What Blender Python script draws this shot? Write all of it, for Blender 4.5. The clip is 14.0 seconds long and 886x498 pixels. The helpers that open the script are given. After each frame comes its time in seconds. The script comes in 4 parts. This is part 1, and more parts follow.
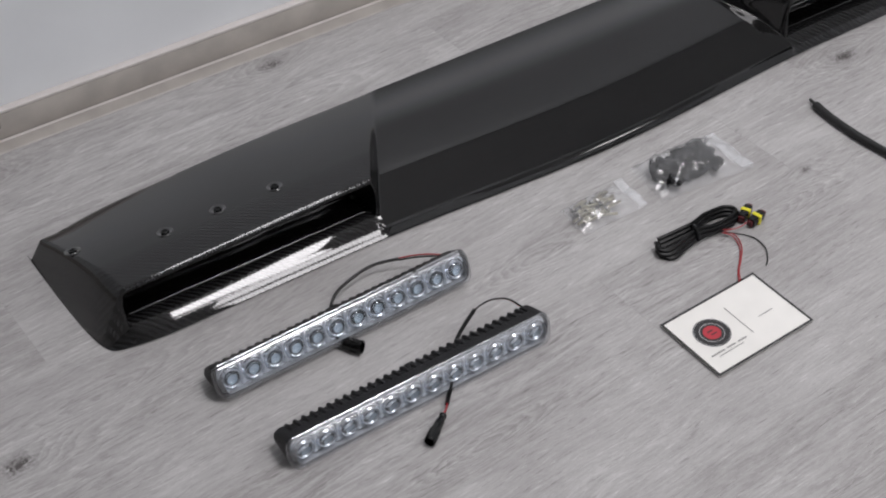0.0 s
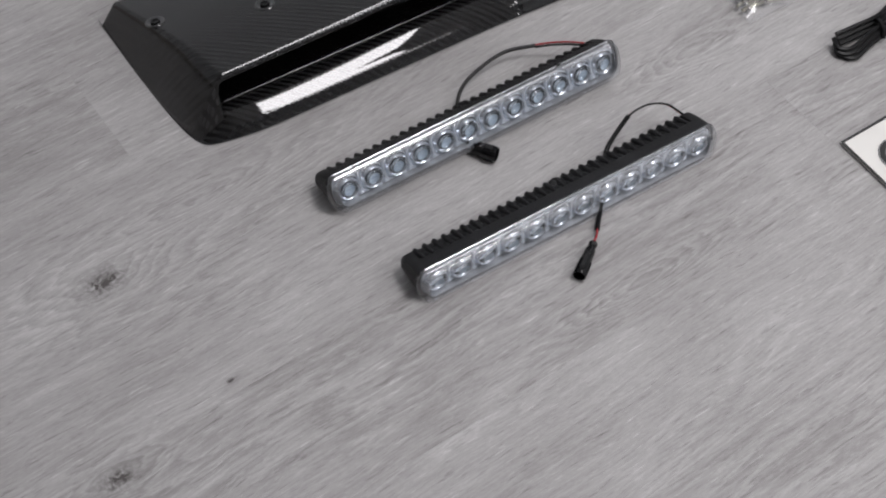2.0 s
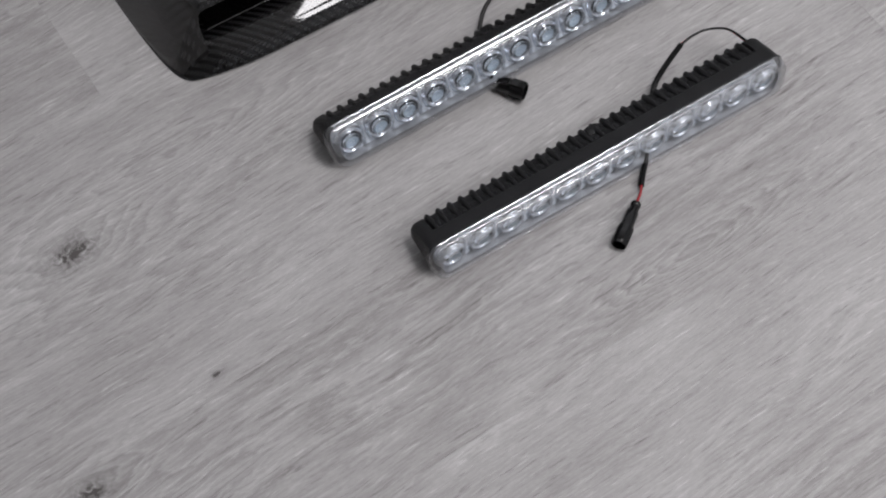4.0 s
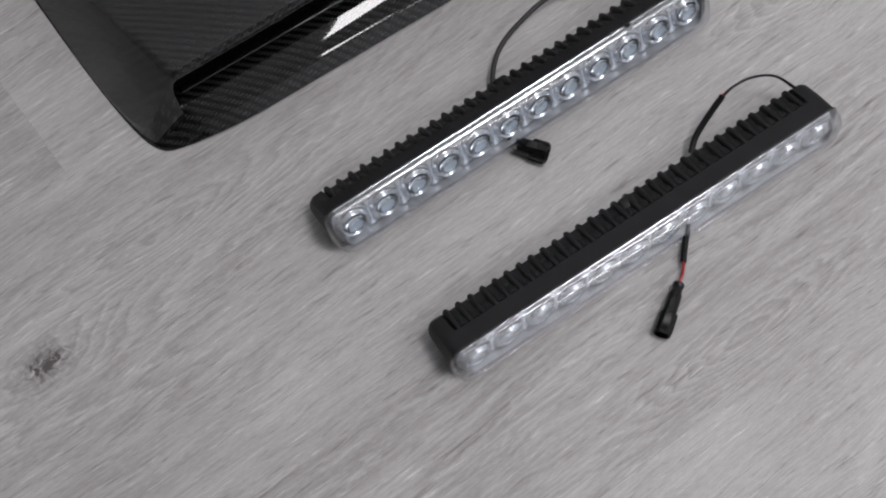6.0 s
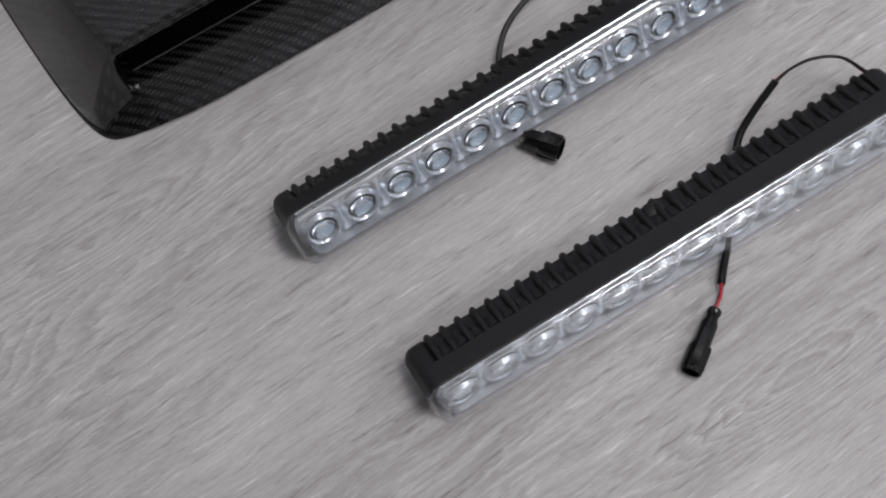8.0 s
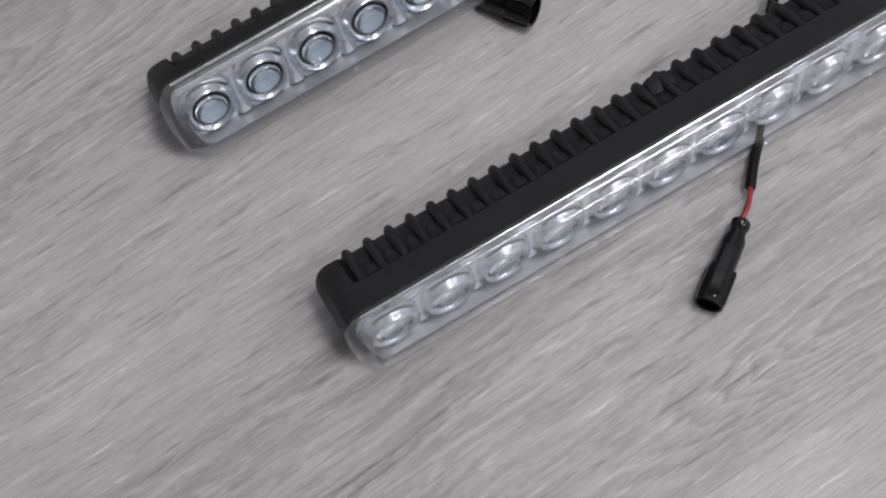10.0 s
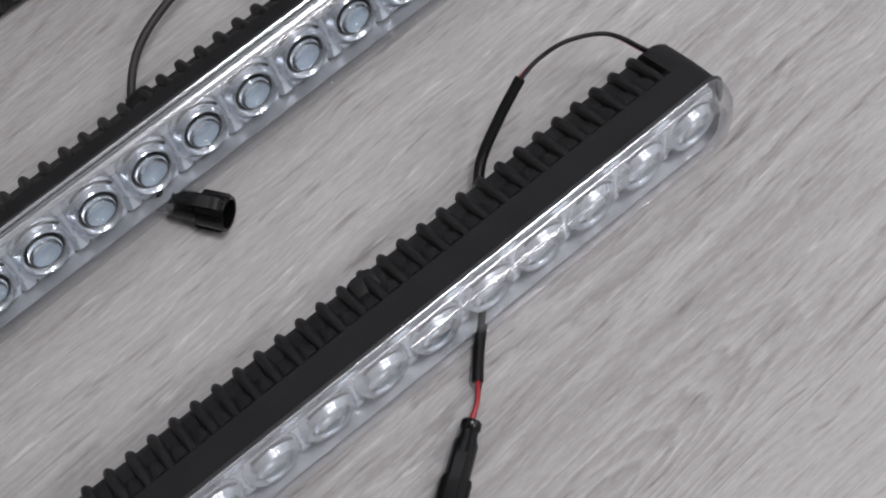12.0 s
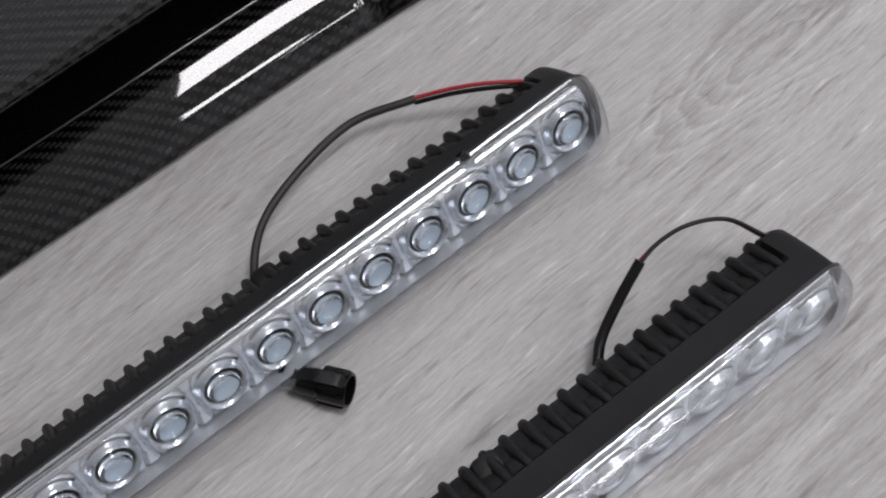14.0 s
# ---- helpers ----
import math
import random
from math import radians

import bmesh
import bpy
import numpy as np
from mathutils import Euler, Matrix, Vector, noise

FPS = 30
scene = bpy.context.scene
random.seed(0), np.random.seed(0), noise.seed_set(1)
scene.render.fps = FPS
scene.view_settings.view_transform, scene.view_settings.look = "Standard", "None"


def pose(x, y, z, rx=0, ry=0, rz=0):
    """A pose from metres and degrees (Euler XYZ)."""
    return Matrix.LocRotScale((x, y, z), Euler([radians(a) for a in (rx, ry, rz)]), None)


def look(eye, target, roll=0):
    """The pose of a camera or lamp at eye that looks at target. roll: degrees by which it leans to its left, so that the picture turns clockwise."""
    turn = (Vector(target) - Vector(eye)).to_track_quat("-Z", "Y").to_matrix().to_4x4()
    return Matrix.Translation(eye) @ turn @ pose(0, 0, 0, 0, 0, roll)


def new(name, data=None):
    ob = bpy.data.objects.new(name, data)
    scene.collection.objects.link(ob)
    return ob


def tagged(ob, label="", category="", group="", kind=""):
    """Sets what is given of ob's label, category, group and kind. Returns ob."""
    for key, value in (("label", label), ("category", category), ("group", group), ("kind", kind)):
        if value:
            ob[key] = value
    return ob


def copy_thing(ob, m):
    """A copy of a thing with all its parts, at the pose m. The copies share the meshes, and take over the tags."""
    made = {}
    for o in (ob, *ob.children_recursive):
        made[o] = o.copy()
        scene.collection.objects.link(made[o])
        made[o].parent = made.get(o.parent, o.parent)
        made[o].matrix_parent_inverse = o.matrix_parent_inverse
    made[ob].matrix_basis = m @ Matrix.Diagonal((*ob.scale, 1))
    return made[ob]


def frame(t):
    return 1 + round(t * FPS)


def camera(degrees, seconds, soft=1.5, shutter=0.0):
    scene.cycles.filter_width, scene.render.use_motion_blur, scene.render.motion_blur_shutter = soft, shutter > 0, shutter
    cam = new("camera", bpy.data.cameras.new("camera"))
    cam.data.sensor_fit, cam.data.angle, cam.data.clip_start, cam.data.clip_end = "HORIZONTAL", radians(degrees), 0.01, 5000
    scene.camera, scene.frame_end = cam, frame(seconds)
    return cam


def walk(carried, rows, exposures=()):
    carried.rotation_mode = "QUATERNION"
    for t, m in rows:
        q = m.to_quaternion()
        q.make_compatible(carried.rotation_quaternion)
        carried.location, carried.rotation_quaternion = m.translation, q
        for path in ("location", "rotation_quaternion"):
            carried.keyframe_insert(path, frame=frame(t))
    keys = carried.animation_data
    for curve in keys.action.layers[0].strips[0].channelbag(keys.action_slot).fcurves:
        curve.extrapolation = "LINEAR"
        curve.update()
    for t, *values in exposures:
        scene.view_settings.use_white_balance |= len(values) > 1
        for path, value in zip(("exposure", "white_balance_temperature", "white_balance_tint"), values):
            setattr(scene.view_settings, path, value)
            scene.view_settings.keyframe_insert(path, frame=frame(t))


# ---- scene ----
cam = camera(34.0, 14.0, soft=2.1)
PATH = [
    (0, (-0.334, -0.827, 1.094), (0.437, 0.426, -0.26), -2.0),
    (0.5, (-0.332, -0.781, 1.079), (0.358, 0.436, -0.351), -2.6),
    (1, (-0.325, -0.701, 1.066), (0.287, 0.428, -0.468), -2.5),
    (1.5, (-0.323, -0.624, 1.04), (0.263, 0.417, -0.564), -1.2),
    (2, (-0.333, -0.554, 1.022), (0.273, 0.406, -0.625), 1.0),
    (2.5, (-0.323, -0.521, 1.013), (0.246, 0.389, -0.675), 0.3),
    (3, (-0.278, -0.486, 0.996), (0.209, 0.406, -0.726), -2.5),
    (5.5, (-0.119, -0.222, 0.916), (0.193, 0.359, -0.972), -3.1),
    (6, (-0.12, -0.191, 0.909), (0.212, 0.38, -0.979), -3.1),
    (6.5, (-0.091, -0.181, 0.888), (0.216, 0.443, -0.987), -6.0),
    (7, (-0.07, -0.172, 0.854), (0.21, 0.468, -1.02), -8.2),
    (7.5, (-0.052, -0.177, 0.805), (0.204, 0.492, -1.062), -10.6),
    (8, (-0.03, -0.178, 0.755), (0.167, 0.48, -1.123), -14.7),
    (10.5, (-0.003, -0.162, 0.515), (0.222, 0.525, -1.35), -12.5),
    (11, (0.024, -0.157, 0.511), (0.271, 0.52, -1.355), -12.1),
    (11.5, (0.057, -0.152, 0.515), (0.377, 0.507, -1.346), -10.3),
    (12, (0.088, -0.137, 0.515), (0.455, 0.495, -1.347), -9.4),
    (12.5, (0.105, -0.125, 0.517), (0.513, 0.515, -1.333), -8.8),
    (13, (0.099, -0.122, 0.519), (0.566, 0.57, -1.298), -8.4),
    (13.5, (0.092, -0.115, 0.529), (0.572, 0.633, -1.263), -8.7),
    (14, (0.07, -0.111, 0.529), (0.512, 0.694, -1.248), -9.8),
]
EXPOSURES = [(0, 0.0), (6, -0.03), (8, 0.03), (10.5, 0.06), (12.5, 0.06), (14, 0.11)]
walk(cam, [(t, look(eye, target, roll)) for t, eye, target, roll in PATH], EXPOSURES)

# ---- world and light ----
world = bpy.data.worlds.new("world")
scene.world = world
world.use_nodes = True
wn = world.node_tree.nodes
sky = wn.new("ShaderNodeTexSky")
sky.sky_type, sky.sun_disc, sky.sun_elevation = "NISHITA", False, radians(40)
world.node_tree.links.new(sky.outputs[0], wn["Background"].inputs[0])
wn["Background"].inputs[1].default_value = 0.1
scene.view_settings.exposure = 0.0
CEILING = 2.70
# first panel follows from the ledge highlight; the other two are added fill
PANELS = [(0.80, -0.34, 34.5), (1.25, -2.10, 23.0), (2.69, -2.10, 23.0)]


# ---- materials ----
def nodes_of(name):
    m = bpy.data.materials.new(name)
    m.use_nodes = True
    t = m.node_tree
    return m, t.nodes, t.links, t.nodes["Principled BSDF"]


def ramp(n, stops):
    r = n.new("ShaderNodeValToRGB")
    while len(r.color_ramp.elements) < len(stops):
        r.color_ramp.elements.new(0.5)
    for e, (at, c) in zip(r.color_ramp.elements, stops):
        e.position, e.color = at, (*c, 1)
    return r


def maths(n, l, op, a, b=None, c=None):
    m = n.new("ShaderNodeMath")
    m.operation = op
    for i, v in enumerate((a, b, c)):
        if v is None:
            continue
        if isinstance(v, (int, float)):
            m.inputs[i].default_value = v
        else:
            l.new(v, m.inputs[i])
    return m.outputs[0]


def plain(name, colour, rough=0.5, metal=0.0, vary=0.15, scale=60.0, bump=0.1, coat=0.0, grain=900.0, spec=0.5):
    """A surface with stains at one scale and fine grain at another."""
    m, n, l, p = nodes_of(name)
    tc = n.new("ShaderNodeTexCoord")
    a, b = n.new("ShaderNodeTexNoise"), n.new("ShaderNodeTexNoise")
    a.inputs["Scale"].default_value, a.inputs["Detail"].default_value = scale, 4
    b.inputs["Scale"].default_value, b.inputs["Detail"].default_value = grain, 2
    l.new(tc.outputs["Object"], a.inputs["Vector"])
    l.new(tc.outputs["Object"], b.inputs["Vector"])
    lo, hi = [c * (1 - vary) for c in colour], [min(1, c * (1 + vary)) for c in colour]
    r = ramp(n, [(0.3, lo), (0.7, hi)])
    l.new(a.outputs[0], r.inputs[0])
    l.new(r.outputs[0], p.inputs["Base Color"])
    l.new(maths(n, l, "MULTIPLY_ADD", a.outputs[0], 0.2, rough - 0.1), p.inputs["Roughness"])
    p.inputs["Metallic"].default_value = metal
    p.inputs["Coat Weight"].default_value = coat
    p.inputs["Specular IOR Level"].default_value = spec
    p.inputs["Coat Roughness"].default_value = 0.08
    if bump:
        bp = n.new("ShaderNodeBump")
        bp.inputs["Strength"].default_value, bp.inputs["Distance"].default_value = bump, 0.0004
        l.new(b.outputs[0], bp.inputs["Height"])
        l.new(bp.outputs[0], p.inputs["Normal"])
    return m


def clear(name, tint=(1, 1, 1), rough=0.03, gloss=1.0, haze=0.0, crinkle=0.25):
    """Thin clear plastic: see-through, with gloss by Fresnel and a little haze."""
    m, n, l, p = nodes_of(name)
    out = n["Material Output"]
    tr, gl, mx, fr = n.new("ShaderNodeBsdfTransparent"), n.new("ShaderNodeBsdfGlossy"), n.new("ShaderNodeMixShader"), n.new("ShaderNodeLayerWeight")
    tr.inputs[0].default_value = (*tint, 1)
    gl.inputs["Roughness"].default_value = rough
    nz, bp, tc = n.new("ShaderNodeTexNoise"), n.new("ShaderNodeBump"), n.new("ShaderNodeTexCoord")
    nz.inputs["Scale"].default_value = 70
    l.new(tc.outputs["Object"], nz.inputs["Vector"])
    bp.inputs["Strength"].default_value, bp.inputs["Distance"].default_value = crinkle, 0.001
    l.new(nz.outputs[0], bp.inputs["Height"])
    l.new(bp.outputs[0], gl.inputs["Normal"])
    edge = maths(n, l, "POWER", fr.outputs["Facing"], 4.0)
    l.new(maths(n, l, "MULTIPLY", maths(n, l, "MULTIPLY_ADD", edge, 0.9, 0.04), gloss), mx.inputs[0])
    l.new(tr.outputs[0], mx.inputs[1])
    l.new(gl.outputs[0], mx.inputs[2])
    last = mx
    if haze:
        df, m2 = n.new("ShaderNodeBsdfDiffuse"), n.new("ShaderNodeMixShader")
        df.inputs[0].default_value = (0.75, 0.76, 0.78, 1)
        m2.inputs[0].default_value = haze
        l.new(mx.outputs[0], m2.inputs[1])
        l.new(df.outputs[0], m2.inputs[2])
        last = m2
    l.new(last.outputs[0], out.inputs["Surface"])
    return m


KNOTS = [(-0.219, 0.160, 1.0), (-0.284, -0.013, 0.8), (0.297, 0.609, 0.9), (0.914, 0.200, 1.0), (-0.110, 0.602, 1.0), (-0.40, 0.02, 0.30), (-0.17, 0.02, 0.2), (0.715, 0.06, 0.4)]
SWELLS = [(-0.120, 0.196, 0.075, 0.017), (0.36, 0.115, 0.060, 0.015), (0.17, -0.075, 0.070, 0.014), (0.62, 0.02, 0.080, 0.016), (0.28, 0.52, 0.090, 0.018)]
PLANK_TURN = 4.0


def wood_floor():
    """Pale grey oak: short brushed streaks along the plank, cathedral lines that close round the knots."""
    m, n, l, p = nodes_of("grey_oak_laminate")
    geo, info = n.new("ShaderNodeNewGeometry"), n.new("ShaderNodeObjectInfo")
    along = n.new("ShaderNodeVectorRotate")
    along.rotation_type = "Z_AXIS"
    along.inputs["Angle"].default_value = radians(-PLANK_TURN)
    l.new(geo.outputs["Position"], along.inputs["Vector"])
    shift = n.new("ShaderNodeCombineXYZ")
    l.new(maths(n, l, "MULTIPLY", info.outputs["Random"], 37.0), shift.inputs[0])
    l.new(maths(n, l, "MULTIPLY", info.outputs["Random"], 11.0), shift.inputs[2])
    add = n.new("ShaderNodeVectorMath")
    l.new(along.outputs[0], add.inputs[0])
    l.new(shift.outputs[0], add.inputs[1])
    sep = n.new("ShaderNodeSeparateXYZ")
    l.new(along.outputs[0], sep.inputs[0])
    # knots: nearness to each, a bend of the grain round it, and the swell of the growth rings
    near = bend = swell = None
    ct, st = math.cos(radians(PLANK_TURN)), math.sin(radians(PLANK_TURN))
    for kx, ky, size in KNOTS:
        dx = maths(n, l, "SUBTRACT", sep.outputs[0], kx * ct + ky * st)
        dy = maths(n, l, "SUBTRACT", sep.outputs[1], ky * ct - kx * st)
        ex = maths(n, l, "DIVIDE", dx, 0.018 * size)
        ey = maths(n, l, "DIVIDE", dy, 0.0100 * size)
        d2 = maths(n, l, "ADD", maths(n, l, "MULTIPLY", ex, ex), maths(n, l, "MULTIPLY", ey, ey))
        g = maths(n, l, "DIVIDE", 1.0, maths(n, l, "ADD", d2, 1.0))
        wide = maths(n, l, "DIVIDE", 1.0, maths(n, l, "MULTIPLY_ADD", d2, 0.22, 1.0))
        b = maths(n, l, "MULTIPLY", maths(n, l, "MULTIPLY", wide, dy), -0.65)
        w = maths(n, l, "MULTIPLY", maths(n, l, "DIVIDE", 1.0, maths(n, l, "MULTIPLY_ADD", d2, 0.10, 1.0)), 0.22 * size)
        near = g if near is None else maths(n, l, "MAXIMUM", near, g)
        bend = b if bend is None else maths(n, l, "ADD", bend, b)
        swell = w if swell is None else maths(n, l, "ADD", swell, w)
    for kx, ky, sx, sy in SWELLS:
        ex = maths(n, l, "DIVIDE", maths(n, l, "SUBTRACT", sep.outputs[0], kx * ct + ky * st), sx)
        ey = maths(n, l, "DIVIDE", maths(n, l, "SUBTRACT", sep.outputs[1], ky * ct - kx * st), sy)
        d2 = maths(n, l, "ADD", maths(n, l, "MULTIPLY", ex, ex), maths(n, l, "MULTIPLY", ey, ey))
        swell = maths(n, l, "ADD", swell, maths(n, l, "DIVIDE", 0.26, maths(n, l, "ADD", d2, 1.0)))
    sway = n.new("ShaderNodeTexNoise")
    sway.inputs["Scale"].default_value, sway.inputs["Detail"].default_value = 11, 2
    l.new(add.outputs[0], sway.inputs["Vector"])
    bend = maths(n, l, "MULTIPLY_ADD", maths(n, l, "SUBTRACT", sway.outputs[0], 0.5), 0.010, bend)
    bent = n.new("ShaderNodeCombineXYZ")
    l.new(bend, bent.inputs[1])
    add2 = n.new("ShaderNodeVectorMath")
    l.new(add.outputs[0], add2.inputs[0])
    l.new(bent.outputs[0], add2.inputs[1])

    def streak(sx, sy, detail, distort=0.0, rough=0.6):
        mp, nz = n.new("ShaderNodeMapping"), n.new("ShaderNodeTexNoise")
        mp.inputs["Scale"].default_value = (sx, sy, 1.0)
        l.new(add2.outputs[0], mp.inputs["Vector"])
        l.new(mp.outputs[0], nz.inputs["Vector"])
        nz.inputs["Scale"].default_value, nz.inputs["Detail"].default_value = 1.0, detail
        nz.inputs["Distortion"].default_value, nz.inputs["Roughness"].default_value = distort, rough
        return nz.outputs[0]

    def clipped(value, low, gain):
        c = maths(n, l, "MULTIPLY", maths(n, l, "SUBTRACT", value, low), gain)
        c.node.use_clamp = True
        return c

    fine = streak(42, 640, 3, 0.2, 0.6)
    speck = streak(210, 700, 2, 0.0)
    pores = streak(34, 390, 2, 0.3)
    pale = streak(38, 430, 3, 0.3)
    mid = streak(11, 150, 4, 0.3, 0.6)
    broad = streak(1.3, 9, 2, 0.5, 0.5)
    ragged = streak(70, 240, 3, 0.4)
    cloud = streak(5, 14, 3, 0.2)
    where = streak(2.6, 8, 2, 0.0)
    # growth rings: contour lines of a slow field, ragged and only here and there strong
    field = maths(n, l, "MULTIPLY_ADD", maths(n, l, "SUBTRACT", ragged, 0.5), 0.030, maths(n, l, "MULTIPLY_ADD", maths(n, l, "SUBTRACT", mid, 0.5), 0.07, maths(n, l, "ADD", broad, swell)))
    ring = maths(n, l, "FRACT", maths(n, l, "MULTIPLY", field, 26.0))
    pale_side = maths(n, l, "MULTIPLY", maths(n, l, "POWER", ring, 4.0), clipped(maths(n, l, "SUBTRACT", 1.0, ring), 0.0, 7.0))
    dark_side = maths(n, l, "MULTIPLY", maths(n, l, "POWER", maths(n, l, "SUBTRACT", 1.0, ring), 6.0), clipped(ring, 0.0, 7.0))
    line = maths(n, l, "SUBTRACT", pale_side, dark_side)
    strong = maths(n, l, "MAXIMUM", maths(n, l, "MULTIPLY", clipped(where, 0.47, 6.0), 0.7), maths(n, l, "MULTIPLY", clipped(swell, 0.045, 14.0), 0.62))
    v = maths(n, l, "MULTIPLY_ADD", maths(n, l, "SUBTRACT", fine, 0.5), 0.36, 0.5)
    v = maths(n, l, "MULTIPLY_ADD", maths(n, l, "SUBTRACT", speck, 0.5), 0.20, v)
    v = maths(n, l, "MULTIPLY_ADD", maths(n, l, "SUBTRACT", mid, 0.5), 0.30, v)
    v = maths(n, l, "MULTIPLY_ADD", maths(n, l, "MULTIPLY", line, strong), 0.27, v)
    v = maths(n, l, "MULTIPLY_ADD", clipped(pores, 0.60, 7.0), -0.22, v)
    v = maths(n, l, "MULTIPLY_ADD", clipped(pale, 0.60, 7.0), 0.22, v)
    v = maths(n, l, "MULTIPLY_ADD", maths(n, l, "SUBTRACT", cloud, 0.5), 0.34, v)
    v = maths(n, l, "MULTIPLY_ADD", maths(n, l, "SUBTRACT", info.outputs["Random"], 0.5), 0.075, v)
    v = maths(n, l, "MULTIPLY_ADD", maths(n, l, "MINIMUM", swell, 0.30), -0.16, v)
    r = ramp(n, [(0.10, (0.16, 0.148, 0.145)), (0.42, (0.330, 0.319, 0.315)), (0.60, (0.44, 0.43, 0.426)), (0.88, (0.65, 0.642, 0.638))])
    l.new(v, r.inputs[0])
    # knot colour, broken up by noise
    kn = n.new("ShaderNodeTexNoise")
    kn.inputs["Scale"].default_value, kn.inputs["Detail"].default_value, kn.inputs["Distortion"].default_value = 190, 3, 1.2
    l.new(geo.outputs["Position"], kn.inputs["Vector"])
    kf = maths(n, l, "MULTIPLY", maths(n, l, "POWER", near, 1.9), maths(n, l, "MULTIPLY_ADD", kn.outputs[0], 5.2, -1.6))
    kf.node.use_clamp = True
    mx = n.new("ShaderNodeMix")
    mx.data_type = "RGBA"
    l.new(kf, mx.inputs["Factor"])
    l.new(r.outputs[0], mx.inputs["A"])
    mx.inputs["B"].default_value = (0.085, 0.078, 0.075, 1)
    l.new(mx.outputs["Result"], p.inputs["Base Color"])
    l.new(maths(n, l, "MULTIPLY_ADD", mid, 0.2, 0.36), p.inputs["Roughness"])
    p.inputs["Specular IOR Level"].default_value = 0.35
    bp = n.new("ShaderNodeBump")
    bp.inputs["Strength"].default_value, bp.inputs["Distance"].default_value = 0.30, 0.0006
    l.new(maths(n, l, "ADD", fine, maths(n, l, "MULTIPLY", maths(n, l, "MULTIPLY", line, strong), 0.4)), bp.inputs["Height"])
    l.new(bp.outputs[0], p.inputs["Normal"])
    return m


def carbon():
    """2x2 twill under clear lacquer: tow sheen is put into the colour, warp paler, tow edges darker."""
    m, n, l, p = nodes_of("carbon_twill")
    tc, mp, sep = n.new("ShaderNodeTexCoord"), n.new("ShaderNodeMapping"), n.new("ShaderNodeSeparateXYZ")
    mp.inputs["Rotation"].default_value = (0, 0, radians(TWILL_TURN))
    mp.inputs["Scale"].default_value = (1 / TOW, 1 / TOW, 1)
    l.new(tc.outputs["Object"], mp.inputs["Vector"])
    l.new(mp.outputs[0], sep.inputs[0])
    u, v = sep.outputs[0], sep.outputs[1]
    fu, fv = maths(n, l, "FLOOR", u), maths(n, l, "FLOOR", v)
    # the cloth of the middle panel is laid the other way round
    own = n.new("ShaderNodeSeparateXYZ")
    l.new(tc.outputs["Object"], own.inputs[0])
    middle = maths(n, l, "LESS_THAN", maths(n, l, "ABSOLUTE", maths(n, l, "SUBTRACT", own.outputs[0], 0.555)), 0.304)
    turned = maths(n, l, "MULTIPLY_ADD", middle, -2.0, 1.0)
    k = maths(n, l, "FLOORED_MODULO", maths(n, l, "MULTIPLY_ADD", fv, turned, fu), 4.0)
    warp = maths(n, l, "LESS_THAN", k, 1.5)
    # profile across each tow
    cu = maths(n, l, "ABSOLUTE", maths(n, l, "SUBTRACT", maths(n, l, "FRACT", u), 0.5))
    cv = maths(n, l, "ABSOLUTE", maths(n, l, "SUBTRACT", maths(n, l, "FRACT", v), 0.5))
    mixw = n.new("ShaderNodeMix")
    l.new(warp, mixw.inputs["Factor"])
    l.new(cu, mixw.inputs["A"])
    l.new(cv, mixw.inputs["B"])
    across = mixw.outputs["Result"]
    nz = n.new("ShaderNodeTexNoise")
    nz.inputs["Scale"].default_value, nz.inputs["Detail"].default_value = 9, 3
    l.new(tc.outputs["Object"], nz.inputs["Vector"])
    tone = maths(n, l, "MULTIPLY_ADD", warp, maths(n, l, "MULTIPLY_ADD", middle, -0.18, 0.61), 0.2)
    tone = maths(n, l, "SUBTRACT", tone, maths(n, l, "MULTIPLY", across, 0.5))
    tone = maths(n, l, "MULTIPLY_ADD", maths(n, l, "SUBTRACT", nz.outputs[0], 0.5), 0.2, tone)
    r = ramp(n, [(0.0, (0.0005, 0.0005, 0.0006)), (0.35, (0.0010, 0.0010, 0.0011)), (0.8, (0.016, 0.016, 0.0166))])
    l.new(tone, r.inputs[0])
    l.new(r.outputs[0], p.inputs["Base Color"])
    p.inputs["Roughness"].default_value = 0.45
    p.inputs["Specular IOR Level"].default_value = 0.04
    p.inputs["Coat Weight"].default_value = 1.0
    p.inputs["Coat Roughness"].default_value = 0.025
    p.inputs["Coat IOR"].default_value = 1.50
    l.new(n.new("ShaderNodeNewGeometry").outputs["Normal"], p.inputs["Coat Normal"])
    bp = n.new("ShaderNodeBump")
    bp.inputs["Strength"].default_value, bp.inputs["Distance"].default_value = 0.15, 0.0003
    l.new(maths(n, l, "SUBTRACT", 0.5, across), bp.inputs["Height"])
    l.new(bp.outputs[0], p.inputs["Normal"])
    return m


TOW, TWILL_TURN = 0.0018, -5.0
WOOD = wood_floor()
CARBON = carbon()
WALL = plain("white_paint", (0.78, 0.80, 0.82), 0.6, vary=0.03, scale=8, bump=0.2, grain=300)
# for an unseen wall: dark, so the spoiler's flank mirrors less
DIM_WALL = plain("unseen_wall_grey", (0.18, 0.185, 0.19), 0.6, vary=0.04, scale=8, bump=0.2, grain=300)
CEIL = plain("ceiling_paint", (0.70, 0.70, 0.69), 0.7, vary=0.03, scale=6)
SKIRT = plain("beige_skirting", (0.43, 0.40, 0.365), 0.45, vary=0.12, scale=25)
SHOE = plain("beige_shoe_strip", (0.37, 0.345, 0.32), 0.42, vary=0.12, scale=25)
SKIRT_TOP = plain("pale_skirting_cap", (0.62, 0.58, 0.56), 0.4, vary=0.05)
